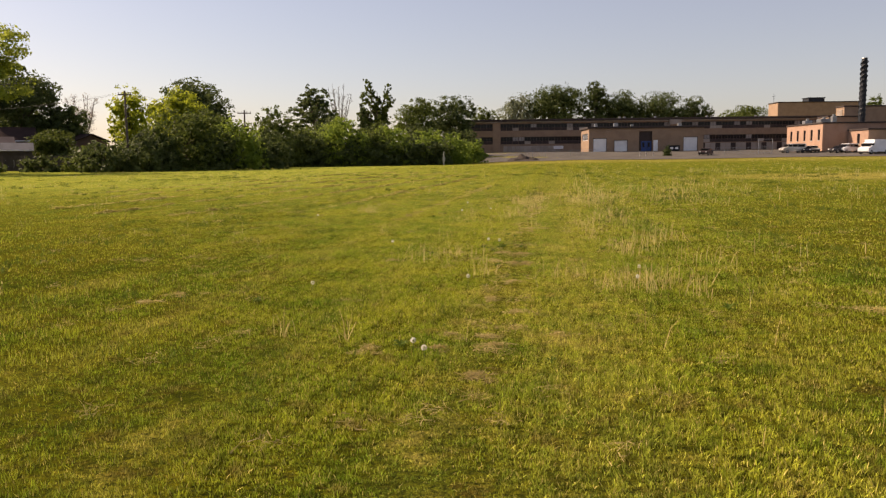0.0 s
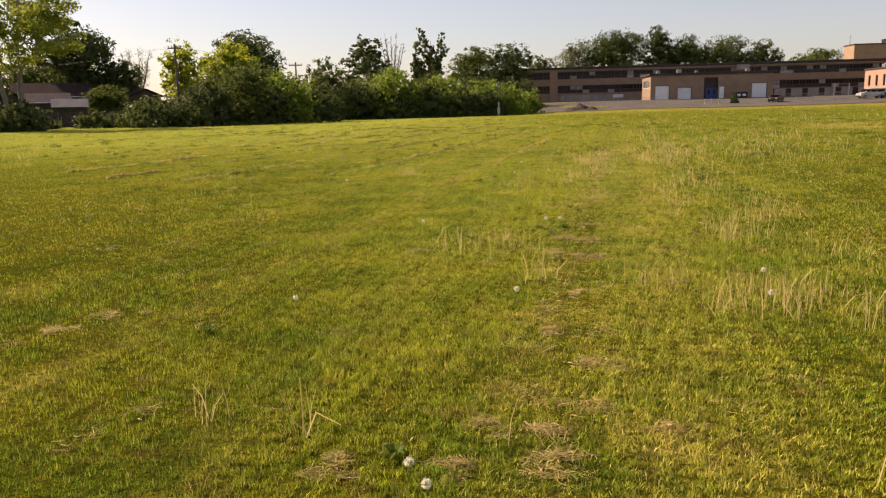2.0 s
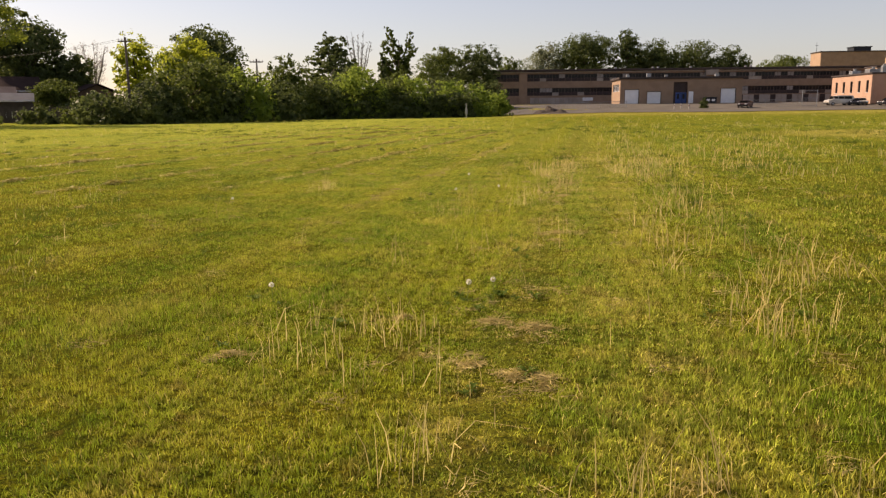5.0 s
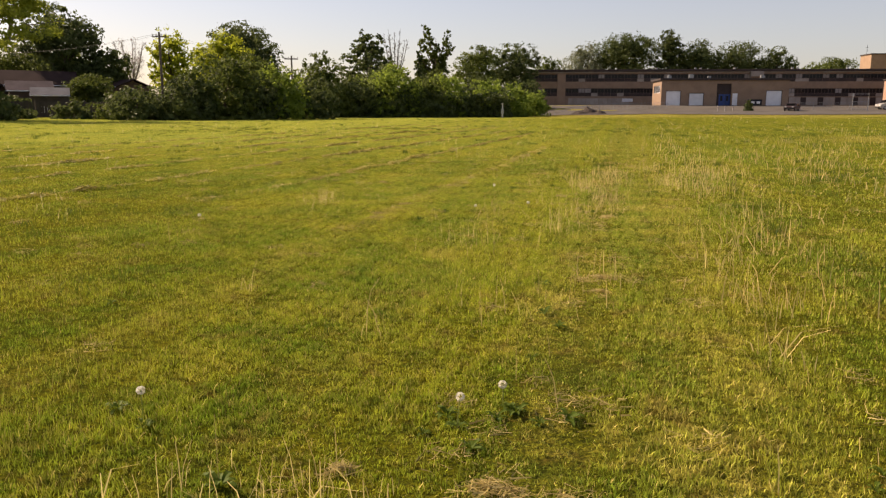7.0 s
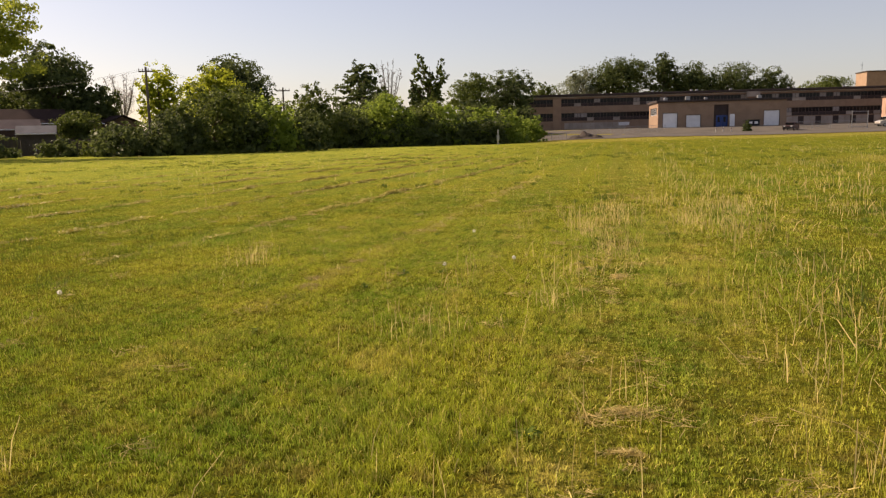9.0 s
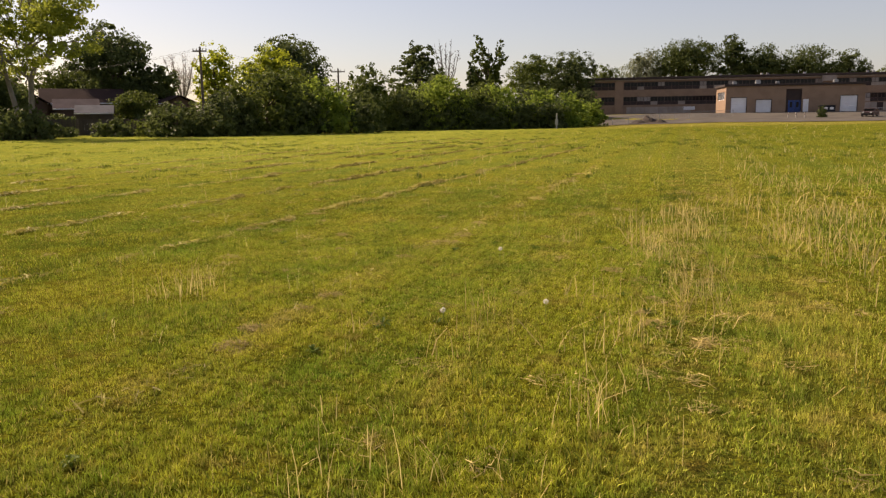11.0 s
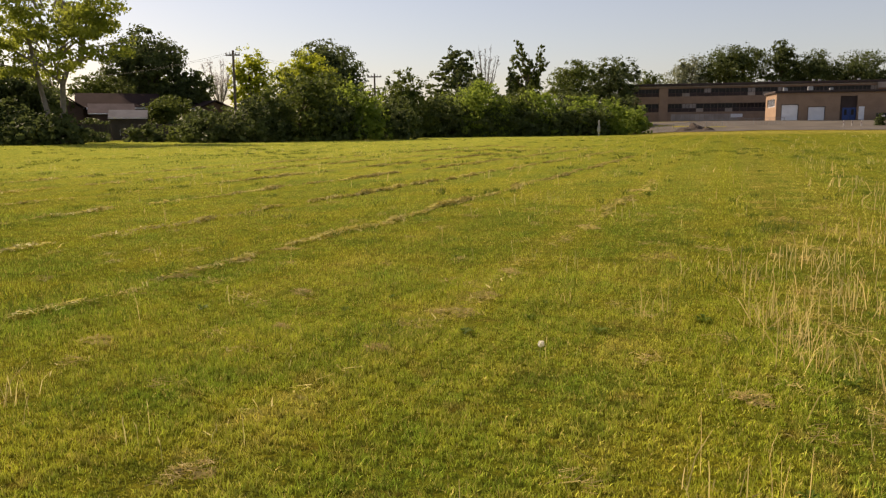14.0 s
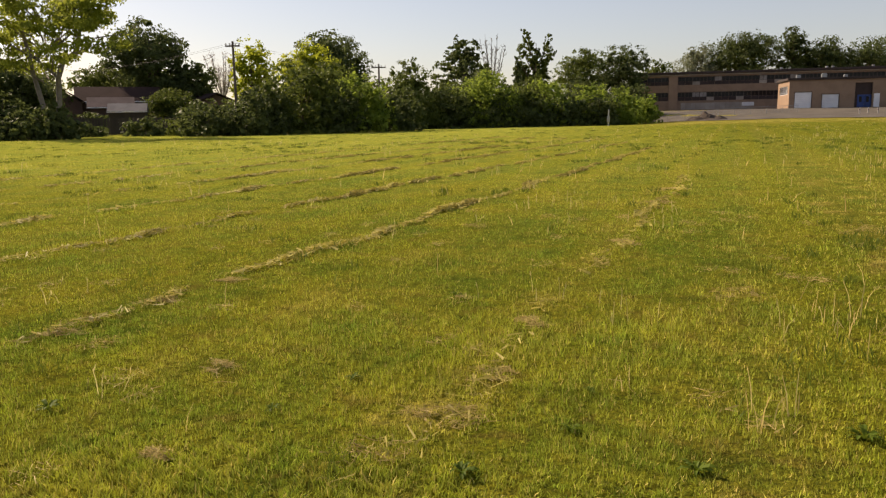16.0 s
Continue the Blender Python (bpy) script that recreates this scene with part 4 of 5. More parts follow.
def chain_fence(a, b, h, label, step=3.0):
    """A chain-link fence: posts, top rail, and a thin mesh of wires."""
    a, b = Vector((*a, 0)), Vector((*b, 0))
    L = (b - a).length
    root = group_empty("chain_link_fence", pose(a.x, a.y, 0, 0, 0, math.degrees(math.atan2(b.y - a.y, b.x - a.x))), label, "fence")
    d = (b - a) / L
    n = int(L / step)
    zs = [ground_at(*(a + d * step * i)[:2]) for i in range(n + 1)]
    for i in range(n + 1):
        part("post", tube_bm([(step * i, 0, zs[i] - 0.1), (step * i, 0, zs[i] + h + 0.05)], [0.035, 0.035], 8), METAL, root)
    part("top_rail", tube_bm([(step * i, 0, zs[i] + h) for i in range(n + 1)], [0.022] * (n + 1), 6), METAL, root)
    V, F = [], []
    for i in range(n):
        for k in range(24):
            for sgn in (0, 1):
                x0 = step * (i + k / 24)
                x1 = x0 + (h * 0.5 if sgn else -h * 0.5)
                x1 = min(max(x1, step * i), step * (i + 1))
                z0, z1 = zs[i] + 0.05, zs[i] + 0.05 + abs(x1 - x0) / 0.5
                q = len(V)
                V += [(x0 - 0.004, 0.02, z0), (x0 + 0.004, 0.02, z0), (x1 + 0.004, 0.02, z1), (x1 - 0.004, 0.02, z1)]
                F.append((q, q + 1, q + 2, q + 3))
    ms = array_mesh("wire_mesh", np.array(V), np.array(F), METAL)
    ms.parent = root
    return root


def dirt_mound(x, y, w, h, seed, label, material):
    rng = random.Random(seed)
    bm = bmesh.new()
    bmesh.ops.create_grid(bm, x_segments=28, y_segments=18, size=1.0)
    for v in bm.verts:
        r = math.hypot(v.co.x, v.co.y)
        nz = noise.noise(Vector((v.co.x * 2.2 + seed, v.co.y * 2.2, 0.3))) * 0.55 + noise.noise(Vector((v.co.x * 7 + seed, v.co.y * 7, 0.9))) * 0.2
        z = max(0.0, (1 - r ** 1.5)) * (0.75 + nz) * h - 0.05
        v.co = Vector((v.co.x * w / 2, v.co.y * w / 3.2, z))
    ob = part("dirt_mound", bm, material)
    ob.matrix_basis = pose(x, y, ground_at(x, y))
    return tagged(ob, label, "dirt mound", "dirt mounds")


def bollard(x, y, h, label):
    root = group_empty("bollard", pose(x, y, ground_at(x, y)), label, "bollard", "white bollards")
    part("post", tube_bm([(0, 0, -0.1), (0, 0, h - 0.08), (0, 0, h - 0.02), (0, 0, h)], [0.08, 0.08, 0.06, 0.02], 12), CONCRETE, root)
    part("band", tube_bm([(0, 0, h * 0.6), (0, 0, h * 0.72)], [0.084, 0.084], 12), PAINT_RED, root)
    return root


# ---- the place ----
build_ground()
build_lot()
build_school()
build_garage()
build_right_blocks()

S = PLAN
HEDGE = "dense green shrub in the hedge along the field"
# name, x, y, height, width, leaf, shape, low, leaves, leaf size, label (plan units)
TREES = [
    ("ash_tree", -63.5, 94.4, 20.5, 15.5, "ash", "tiered", 0.34, 62, 0.25, "tall yellow-green tree with forked pale trunk"),
    ("maple_tree", -79.4, 135, 18.3, 13, "dark", "round", 0.16, 100, 0.35, "dark green broad maple behind the houses"),
    ("maple_tree", -74, 138, 11.5, 9, "dark", "round", 0.16, 100, 0.35, "smaller dark green maple behind the houses"),
    ("locust_tree", -57.7, 130, 13.8, 6.5, "yellow", "round", 0.2, 75, 0.28, "slim yellow-green tree beside the utility pole"),
    ("oak_tree", -58, 162, 18, 16, "dark", "round", 0.2, 100, 0.35, "broad round dark green tree behind the hedge"),
    ("locust_tree", -55, 145, 14.8, 10, "yellow", "round", 0.2, 75, 0.29, "bright yellow-green sunlit tree in the hedge"),
    ("hedge_shrub", -49.5, 109.3, 4.4, 7, "mid", "bush", 0.0, 100, 0.28, HEDGE),
    ("hedge_shrub", -41.7, 112.9, 8.8, 11.4, "mid", "bush", 0.0, 100, 0.28, HEDGE),
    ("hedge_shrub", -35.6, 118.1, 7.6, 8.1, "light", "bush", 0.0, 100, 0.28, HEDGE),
    ("hedge_shrub", -35.6, 142, 10.8, 10, "mid", "bush", 0.0, 100, 0.28, HEDGE),
    ("pine_tree", -38.1, 190, 18.4, 14, "dark", "pine", 0.15, 100, 0.35, "dark evergreen tree with a ragged top"),
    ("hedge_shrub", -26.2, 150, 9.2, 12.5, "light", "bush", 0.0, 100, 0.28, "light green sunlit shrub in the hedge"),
    ("hedge_shrub", -31.5, 149, 7.5, 9, "mid", "bush", 0.0, 100, 0.28, HEDGE),
    ("hedge_shrub", -20.5, 153, 7, 9, "mid", "bush", 0.0, 100, 0.28, HEDGE),
    ("poplar_tree", -27, 230, 23.8, 11, "mid", "twin", 0.12, 110, 0.3, "tall twin-topped poplar behind the hedge"),
    ("spruce_tree", -27.5, 200, 15.2, 4.4, "dark", "cone", 0.1, 100, 0.32, "small narrow dark spruce"),
    ("willow_tree", -15, 218, 17.8, 12, "mid", "round", 0.12, 100, 0.32, "grey-green tree behind the hedge"),
    ("maple_tree", -5.6, 226, 18.9, 14, "dark", "round", 0.14, 100, 0.35, "dark green tree beside the school"),
    ("maple_tree", 4.5, 300, 20.2, 12, "mid", "round", 0.2, 100, 0.42, "green tree behind the school roof"),
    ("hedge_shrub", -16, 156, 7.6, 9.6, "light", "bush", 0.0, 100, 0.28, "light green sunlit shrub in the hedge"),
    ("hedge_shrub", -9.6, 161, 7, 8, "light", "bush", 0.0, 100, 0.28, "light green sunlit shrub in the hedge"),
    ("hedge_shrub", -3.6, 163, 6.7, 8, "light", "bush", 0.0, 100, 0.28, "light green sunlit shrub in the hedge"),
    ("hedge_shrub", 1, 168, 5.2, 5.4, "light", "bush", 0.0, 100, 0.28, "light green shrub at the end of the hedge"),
    ("willow_tree", 21.4, 330, 27.3, 18, "grey", "round", 0.2, 60, 0.42, "pale grey-green tree behind the school roof"),
    ("oak_tree", 36.9, 330, 30.5, 24, "dark", "round", 0.2, 100, 0.42, "large green tree behind the school roof"),
    ("poplar_tree", 53.8, 330, 31.8, 15, "dark", "spire", 0.2, 100, 0.42, "tall ragged dark green tree behind the school roof"),
    ("oak_tree", 65, 330, 28.2, 15.5, "dark", "round", 0.2, 100, 0.42, "dark green tree behind the school roof"),
    ("oak_tree", 79.6, 335, 27.6, 20, "dark", "round", 0.2, 100, 0.42, "broad dark green tree behind the school roof"),
    ("maple_tree", 94.5, 330, 25.4, 14, "dark", "round", 0.2, 100, 0.42, "round green tree behind the school roof"),
    ("maple_tree", 131.8, 380, 24.4, 22, "mid", "round", 0.2, 100, 0.49, "low green tree behind the school roof"),
    ("maple_tree", 194.4, 380, 28, 12, "mid", "round", 0.2, 100, 0.49, "green tree far behind the brick blocks"),
    ("hedge_shrub", -62, 131, 4.0, 9, "mid", "bush", 0.0, 100, 0.28, HEDGE),
    ("hedge_shrub", -44.8, 108.5, 5.5, 8.5, "dark", "bush", 0.0, 100, 0.28, HEDGE),
    ("hedge_shrub", -38.2, 114.6, 5.9, 8.5, "dark", "bush", 0.0, 100, 0.28, HEDGE),
    ("hedge_shrub", -32.9, 123.4, 5.9, 8.5, "dark", "bush", 0.0, 100, 0.28, HEDGE),
    ("hedge_shrub", -30, 146, 6.5, 9, "dark", "bush", 0.0, 100, 0.28, HEDGE),
    ("hedge_shrub", -23, 148, 5.5, 8, "dark", "bush", 0.0, 100, 0.28, HEDGE),
    ("hedge_shrub", -17.5, 152, 5, 8, "dark", "bush", 0.0, 100, 0.28, HEDGE),
    ("hedge_shrub", -12.5, 156, 5.5, 8, "dark", "bush", 0.0, 100, 0.28, HEDGE),
    ("hedge_shrub", -6.8, 158, 5, 7, "dark", "bush", 0.0, 100, 0.28, HEDGE),
    ("hedge_shrub", -21, 175, 9.5, 10, "mid", "bush", 0.0, 100, 0.32, HEDGE),
    ("hedge_shrub", -31, 172, 10.5, 11, "dark", "bush", 0.0, 100, 0.32, HEDGE),
    ("hedge_shrub", -11, 185, 9.5, 12, "dark", "bush", 0.0, 100, 0.32, HEDGE),
    ("hedge_shrub", -43.5, 150, 8, 10, "mid", "bush", 0.0, 100, 0.29, HEDGE),
    ("hedge_shrub", -2, 190, 8, 10, "dark", "bush", 0.0, 100, 0.32, HEDGE),
    ("hedge_shrub", -49, 140, 10.5, 10, "mid", "bush", 0.0, 100, 0.29, HEDGE),
    ("hedge_shrub", -49.5, 103, 4.2, 7, "dark", "bush", 0.0, 100, 0.26, HEDGE),
    ("hedge_shrub", -53.5, 107, 3.5, 8, "mid", "bush", 0.0, 100, 0.26, HEDGE),
    ("hedge_shrub", -44.0, 105, 5.0, 7, "dark", "bush", 0.0, 100, 0.26, HEDGE),
    ("yard_shrub", -70.5, 97, 3.4, 7, "dark", "bush", 0.0, 100, 0.26, "dark low shrub before the yard fence"),
    ("yard_shrub", -64.5, 100, 1.9, 5, "dark", "bush", 0.0, 100, 0.26, "dark low shrub before the yard fence"),
    ("yard_shrub", -58.8, 104, 2.3, 5, "dark", "bush", 0.0, 100, 0.26, "dark low shrub before the yard fence"),
    ("yard_shrub", -68.0, 88, 4.2, 7, "dark", "bush", 0.0, 100, 0.26, "dark green shrub beneath the tall tree"),
    # two trees out of view, added to shade the thicket by the tall ash
    ("maple_tree", -80.0, 88, 13.5, 13, "mid", "round", 0.08, 100, 0.32, "unseen dense green tree added to shade the yards"),
    ("maple_tree", -88.0, 84, 13.5, 15, "mid", "round", 0.08, 90, 0.32, "unseen dense green tree added to shade the yards"),
    ("yard_shrub", -61.5, 88, 3.0, 6, "dark", "bush", 0.0, 100, 0.26, "dark green shrub beneath the tall tree"),
    ("maple_tree", -87.5, 118, 9.5, 11, "mid", "round", 0.08, 100, 0.32, "dense green tree beside the house roofs"),
    ("maple_tree", -78, 106, 9, 9, "dark", "round", 0.05, 100, 0.3, "dense dark green tree by the yard fence"),
    ("yard_shrub", -74.5, 116, 3.2, 11, "dark", "bush", 0.0, 100, 0.28, "dark green shrub behind the yard fence"),
    ("yard_shrub", -67, 122, 4.0, 8, "mid", "bush", 0.0, 100, 0.28, "green shrub behind the yard fence"),
    ("yard_shrub", -60.5, 118, 3.5, 8, "dark", "bush", 0.0, 100, 0.28, "dark green shrub at the yard fence"),
    ("yard_shrub", -75, 91, 6.5, 13, "dark", "bush", 0.0, 100, 0.28, "dark green shrub beneath the tall tree"),
    ("yard_shrub", -66, 90, 5, 6, "dark", "bush", 0.0, 100, 0.28, "dark green shrub beneath the tall tree"),
    ("yard_shrub", -60.2, 90.5, 3.7, 5, "dark", "bush", 0.0, 100, 0.26, "dark green shrub beneath the tall tree"),
    # heightened to throw shade over the thicket
    ("maple_tree", -88, 105, 16, 15, "mid", "round", 0.1, 100, 0.35, "green tree at the edge of the yards, heightened to shade them"),
    ("maple_tree", -103, 165, 15, 16, "mid", "round", 0.1, 100, 0.35, "green tree behind the house roofs"),
    ("maple_tree", -75.5, 190, 11, 20, "mid", "round", 0.05, 100, 0.35, "low green trees behind the house roofs"),
]
for i, (nm, x, y, h, w, leaf, shape, low, n, size, label) in enumerate(TREES):
    make_tree(nm, x * S, y * S, h * S - ground_at(x * S, y * S), w * S, leaf, 40 + i, label, "shrub" if "shrub" in nm else "tree", shape, low, n, size,
              BARK_PALE if nm == "ash_tree" else None, "hedge along the field" if nm == "hedge_shrub" else "")
bare_tree(-33.5 * S, 200 * S, 21.6 * S, 6.5 * S, 7, "bare leafless grey tree behind the hedge", 150)
bare_tree(-85.8 * S, 170 * S, 16.2 * S, 9 * S, 8, "pale blossoming tree with thin branches", 90, "blossom", 1500)

utility_pole(-47.9 * S, 107 * S, 11.2 * S - ground_at(-47.9 * S, 107 * S), "weathered wooden utility pole with a crossarm above the hedge", 1.5, 10)
utility_pole(-41.7 * S, 143 * S, 10.6 * S, "weathered wooden utility pole behind the hedge", 2.0, 10)
for k in (-0.5, 0.5):
    wire("overhead_wire", (-47.9 * S + k, 107 * S, 9.2), (-41.7 * S + k, 143 * S, 8.5), 0.4, "thin black overhead wire between poles")
    wire("overhead_wire", (-47.9 * S + k, 107 * S, 9.2), (-92 * S + k, 128 * S, 8.6), 0.7, "thin black overhead wire from a pole")

gable_house("house", -66.9, 107.0, 37, 9.6, 7, 4.0, 1.75, SIDING, SHINGLE, "low house with a brown shingle roof behind the fence", windows=((-3.0, -1.6, 1.6, 2.9), (0.8, 2.4, 1.6, 2.9)))
gable_house("house", -71.0, 101.9, 127, 5.0, 4.2, 3.9, 1.4, SIDING, SHINGLE, "small brown house with its gable to the field")
gable_house("porch", -64.3, 102.0, 37, 4.8, 4.0, 3.2, 1.05, SIDING, PORCH_ROOF, "porch with a grey-brown roof before the house", "porch", 0.35, ((-1.8, -0.4, 0.9, 2.2),))
gable_house("house", -60.5, 116.0, -29, 9.4, 5.2, 4.0, 0.95, SIDING, SHINGLE, "low house with a brown gable behind the hedge", windows=((-1, 0.6, 1.6, 2.9),))
gable_house("garden_shed", -57.6, 96.1, 31, 3.9, 2.9, 2.55, 0.8, WOOD_DARK, SHED_ROOF, "weathered garden shed with a pale grey roof", "shed", 0.2, ((-1.2, -0.7, 0.5, 1.3), (-0.4, 0.1, 0.5, 1.3)))
make_tree("garden_tree", -74.5, 114.0, 9.4, 8.0, "mid", 331, "mid-green tree rising behind the house roofs", "tree", "round", 0.1, 90, 0.26)
make_tree("garden_tree", -69.5, 120.5, 9.0, 7.0, "mid", 332, "mid-green tree rising behind the house roofs", "tree", "round", 0.1, 90, 0.26)
make_tree("garden_tree", -79.5, 105.0, 8.2, 8.0, "light", 333, "light green tree rising behind the house roofs", "tree", "round", 0.1, 90, 0.26)
make_tree("garden_tree", -55.6, 101.0, 5.2, 5.6, "mid", 330, "flat-topped green garden tree beside the houses", "tree", "round", 0.3, 90, 0.2)
board_fence((-84 * S, 96 * S), (-66 * S, 107 * S), 1.8, "dark weathered board fence along the yards", 1)
board_fence((-66 * S, 107 * S), (-55 * S, 117 * S), 1.8, "dark weathered board fence along the yards", 2)

vehicle("minivan", 73.8 * S, 186 * S, 6, PAINT_SILVER, "beige minivan parked before the brick annexe", "van")
vehicle("car", 79.0 * S, 184 * S, 70, PAINT_DARK, "dark parked car facing the field", "car", "car")
vehicle("car", 81.8 * S, 186 * S, 80, PAINT_SILVER, "silver parked car facing the field", "car", "car")
vehicle("car", 84.0 * S, 183 * S, 20, PAINT_DARK, "dark parked car before the brick annexe", "car", "car")
vehicle("delivery_van", 86.0 * S, 183 * S, 30, WHITE, "white van parked before the brick annexe", "van")
vehicle("box_truck", 86.4 * S, 173 * S, 30, WHITE, "white box truck parked beside the annexe", "truck", "truck")
vehicle("utility_cart", 52.5 * S, 176 * S, 60, PAINT_BROWN, "small dark brown vehicle standing on the gravel edge", "vehicle", "car")
make_tree("shrub", 44.8 * S, 177 * S, 2.0, 1.5, "dark", 301, "single dark green bush on the gravel edge", "shrub", "bush", 0.0, 110, 0.13)
for x in (38.2, 39.6, 41.2):
    bollard(x * S, 175 * S, 0.95, "pale post with a red band at the lot edge")
dirt_mound(11.5 * S, 173 * S, 5.6, 1.35, 2, "brown heap of soil at the field edge", DIRT)
dirt_mound(13.6 * S, 169 * S, 4.2, 0.7, 5, "low grey-brown heap of soil and rubble", DIRT)
chain_fence((5 * S, 172 * S), (30 * S, 186 * S), 1.2, "low chain-link fence along the lot")
chain_fence((55 * S, 180 * S), (72 * S, 180 * S), 1.4, "low chain-link fence along the lot")
# pale utility cabinet on posts in the hedge
cab = group_empty("utility_box", pose(-5.0 * S, 150 * S, ground_at(-5.0 * S, 150 * S)), "pale grey utility post with a box at the hedge", "utility box")
part("post", box_bm(-0.09, 0.09, -0.09, 0.09, -0.1, 2.2, 0.02), CONCRETE, cab)
part("box", box_bm(-0.2, 0.2, -0.24, -0.092, 0.5, 1.3, 0.03), METAL, cab)
part("box_lid", box_bm(-0.22, 0.22, -0.26, -0.092, 1.303, 1.35, 0.01), METAL, cab)
# dumpster by the service doors
du = group_empty("dumpster", pose(51.2 * S, 202 * S, ground_at(51.2 * S, 202 * S) + 0.02), "dark steel dumpster with pale notices", "dumpster")
part("bin", side_profile([(0, 0.15), (0, 1.25), (2.4, 1.25), (2.4, 0.15)], -0.8, 0.8), DARK_METAL, du)
part("lid", box_bm(-0.05, 2.45, -0.85, 0.85, 1.26, 1.33, 0.02), RUBBER, du)
for xa in (0.35, 1.4):
    part("notice", box_bm(xa, xa + 0.65, -0.83, -0.803, 0.5, 0.95), WHITE, du, "white notice plate")
# gate frame of steel tube
gt = group_empty("steel_gate", pose(66.5 * S, 180.5 * S, ground_at(66.5 * S, 180.5 * S)), "tall steel tube gate frame beside the lot", "gate")
for xa in (0.0, 2.6):
    part("post", tube_bm([(xa, 0, -0.1), (xa, 0, 3.0)], [0.06, 0.06], 8), METAL, gt)
for z in (0.3, 1.6, 2.9):
    part("rail", tube_bm([(0, 0, z), (2.6, 0, z)], [0.04, 0.04], 8), METAL, gt)


# ---- grass ----
def blade_set(base, height, width, lean, rng, bend=0.5):
    """Bent tapering blades of two triangles: foot, two corners half way up, tip."""
    n = len(base)
    az = rng.uniform(0, math.tau, n)
    side = np.stack([np.cos(az), np.sin(az), np.zeros(n)], -1)
    la = rng.uniform(0, math.tau, n)
    out = np.stack([np.cos(la), np.sin(la), np.zeros(n)], -1) * (lean * height)[:, None]
    up = np.array([0, 0, 1.0])
    w = width[:, None] * 0.5
    mid = base + up * (height * 0.45)[:, None] + out * 0.28
    tip = base + up * height[:, None] * (1 - 0.25 * np.minimum(lean, 1.2))[:, None] + out
    v = np.stack([base, mid - side * w, mid + side * w, tip], 1).reshape(-1, 3)
    i = np.arange(n)[:, None] * 4
    f = np.concatenate([i + [[0, 2, 1]], i + [[1, 2, 3]]], 1).reshape(-1, 3)
    return v, f


def stalk_set(base, height, width, lean, rng):
    """Thin standing stalks of even width, bent over towards the top."""
    n = len(base)
    az = rng.uniform(0, math.tau, n)
    side = np.stack([np.cos(az), np.sin(az), np.zeros(n)], -1) * width[:, None] * 0.5
    la = rng.uniform(0, math.tau, n)
    out = np.stack([np.cos(la), np.sin(la), np.zeros(n)], -1) * (lean * height)[:, None]
    up = np.array([0, 0, 1.0]) * height[:, None]
    mid = base + up * 0.55 + out * 0.35
    tip = base + up * (1 - 0.22 * np.minimum(lean, 1.3))[:, None] + out
    v = np.stack([base - side, base + side, mid - side * 0.9, mid + side * 0.9, tip - side * 0.5, tip + side * 0.5], 1).reshape(-1, 3)
    i = np.arange(n)[:, None] * 6
    f = np.concatenate([i + [[0, 1, 3, 2]], i + [[2, 3, 5, 4]]], 1).reshape(-1, 4)
    return v, f


def scatter(rng, x0, x1, y0, y1, density):
    n = int((x1 - x0) * (y1 - y0) * density)
    return np.stack([rng.uniform(x0, x1, n), rng.uniform(y0, y1, n)], -1)


def lane_of(xy):
    return xy[:, 0] - 0.11 * xy[:, 1]


def patchy(xy, scale, seed):
    """A smooth random field from crossed waves, from 0 to 1."""
    rng = np.random.default_rng(seed)
    total = np.zeros(len(xy))
    for k in range(7):
        a = rng.uniform(0, math.tau)
        total += np.sin((xy[:, 0] * math.cos(a) + xy[:, 1] * math.sin(a)) * scale * rng.uniform(0.5, 1.8) + rng.uniform(0, 9))
    return np.clip(0.5 + total / 7.5, 0, 1)


def nearest_pass(xy):
    """How close the walked line comes to each place, looking ahead along it."""
    wide = np.where(xy[:, 0] < 0.2, 0.56 + 0.38 * np.clip((xy[:, 1] - 10.0) / 8.0, 0, 1), 0.56)
    side = np.abs(xy[:, 0] - 0.2) / wide
    ahead = xy[:, 1] - 17.4
    return np.maximum(np.maximum(2.3, side), ahead)


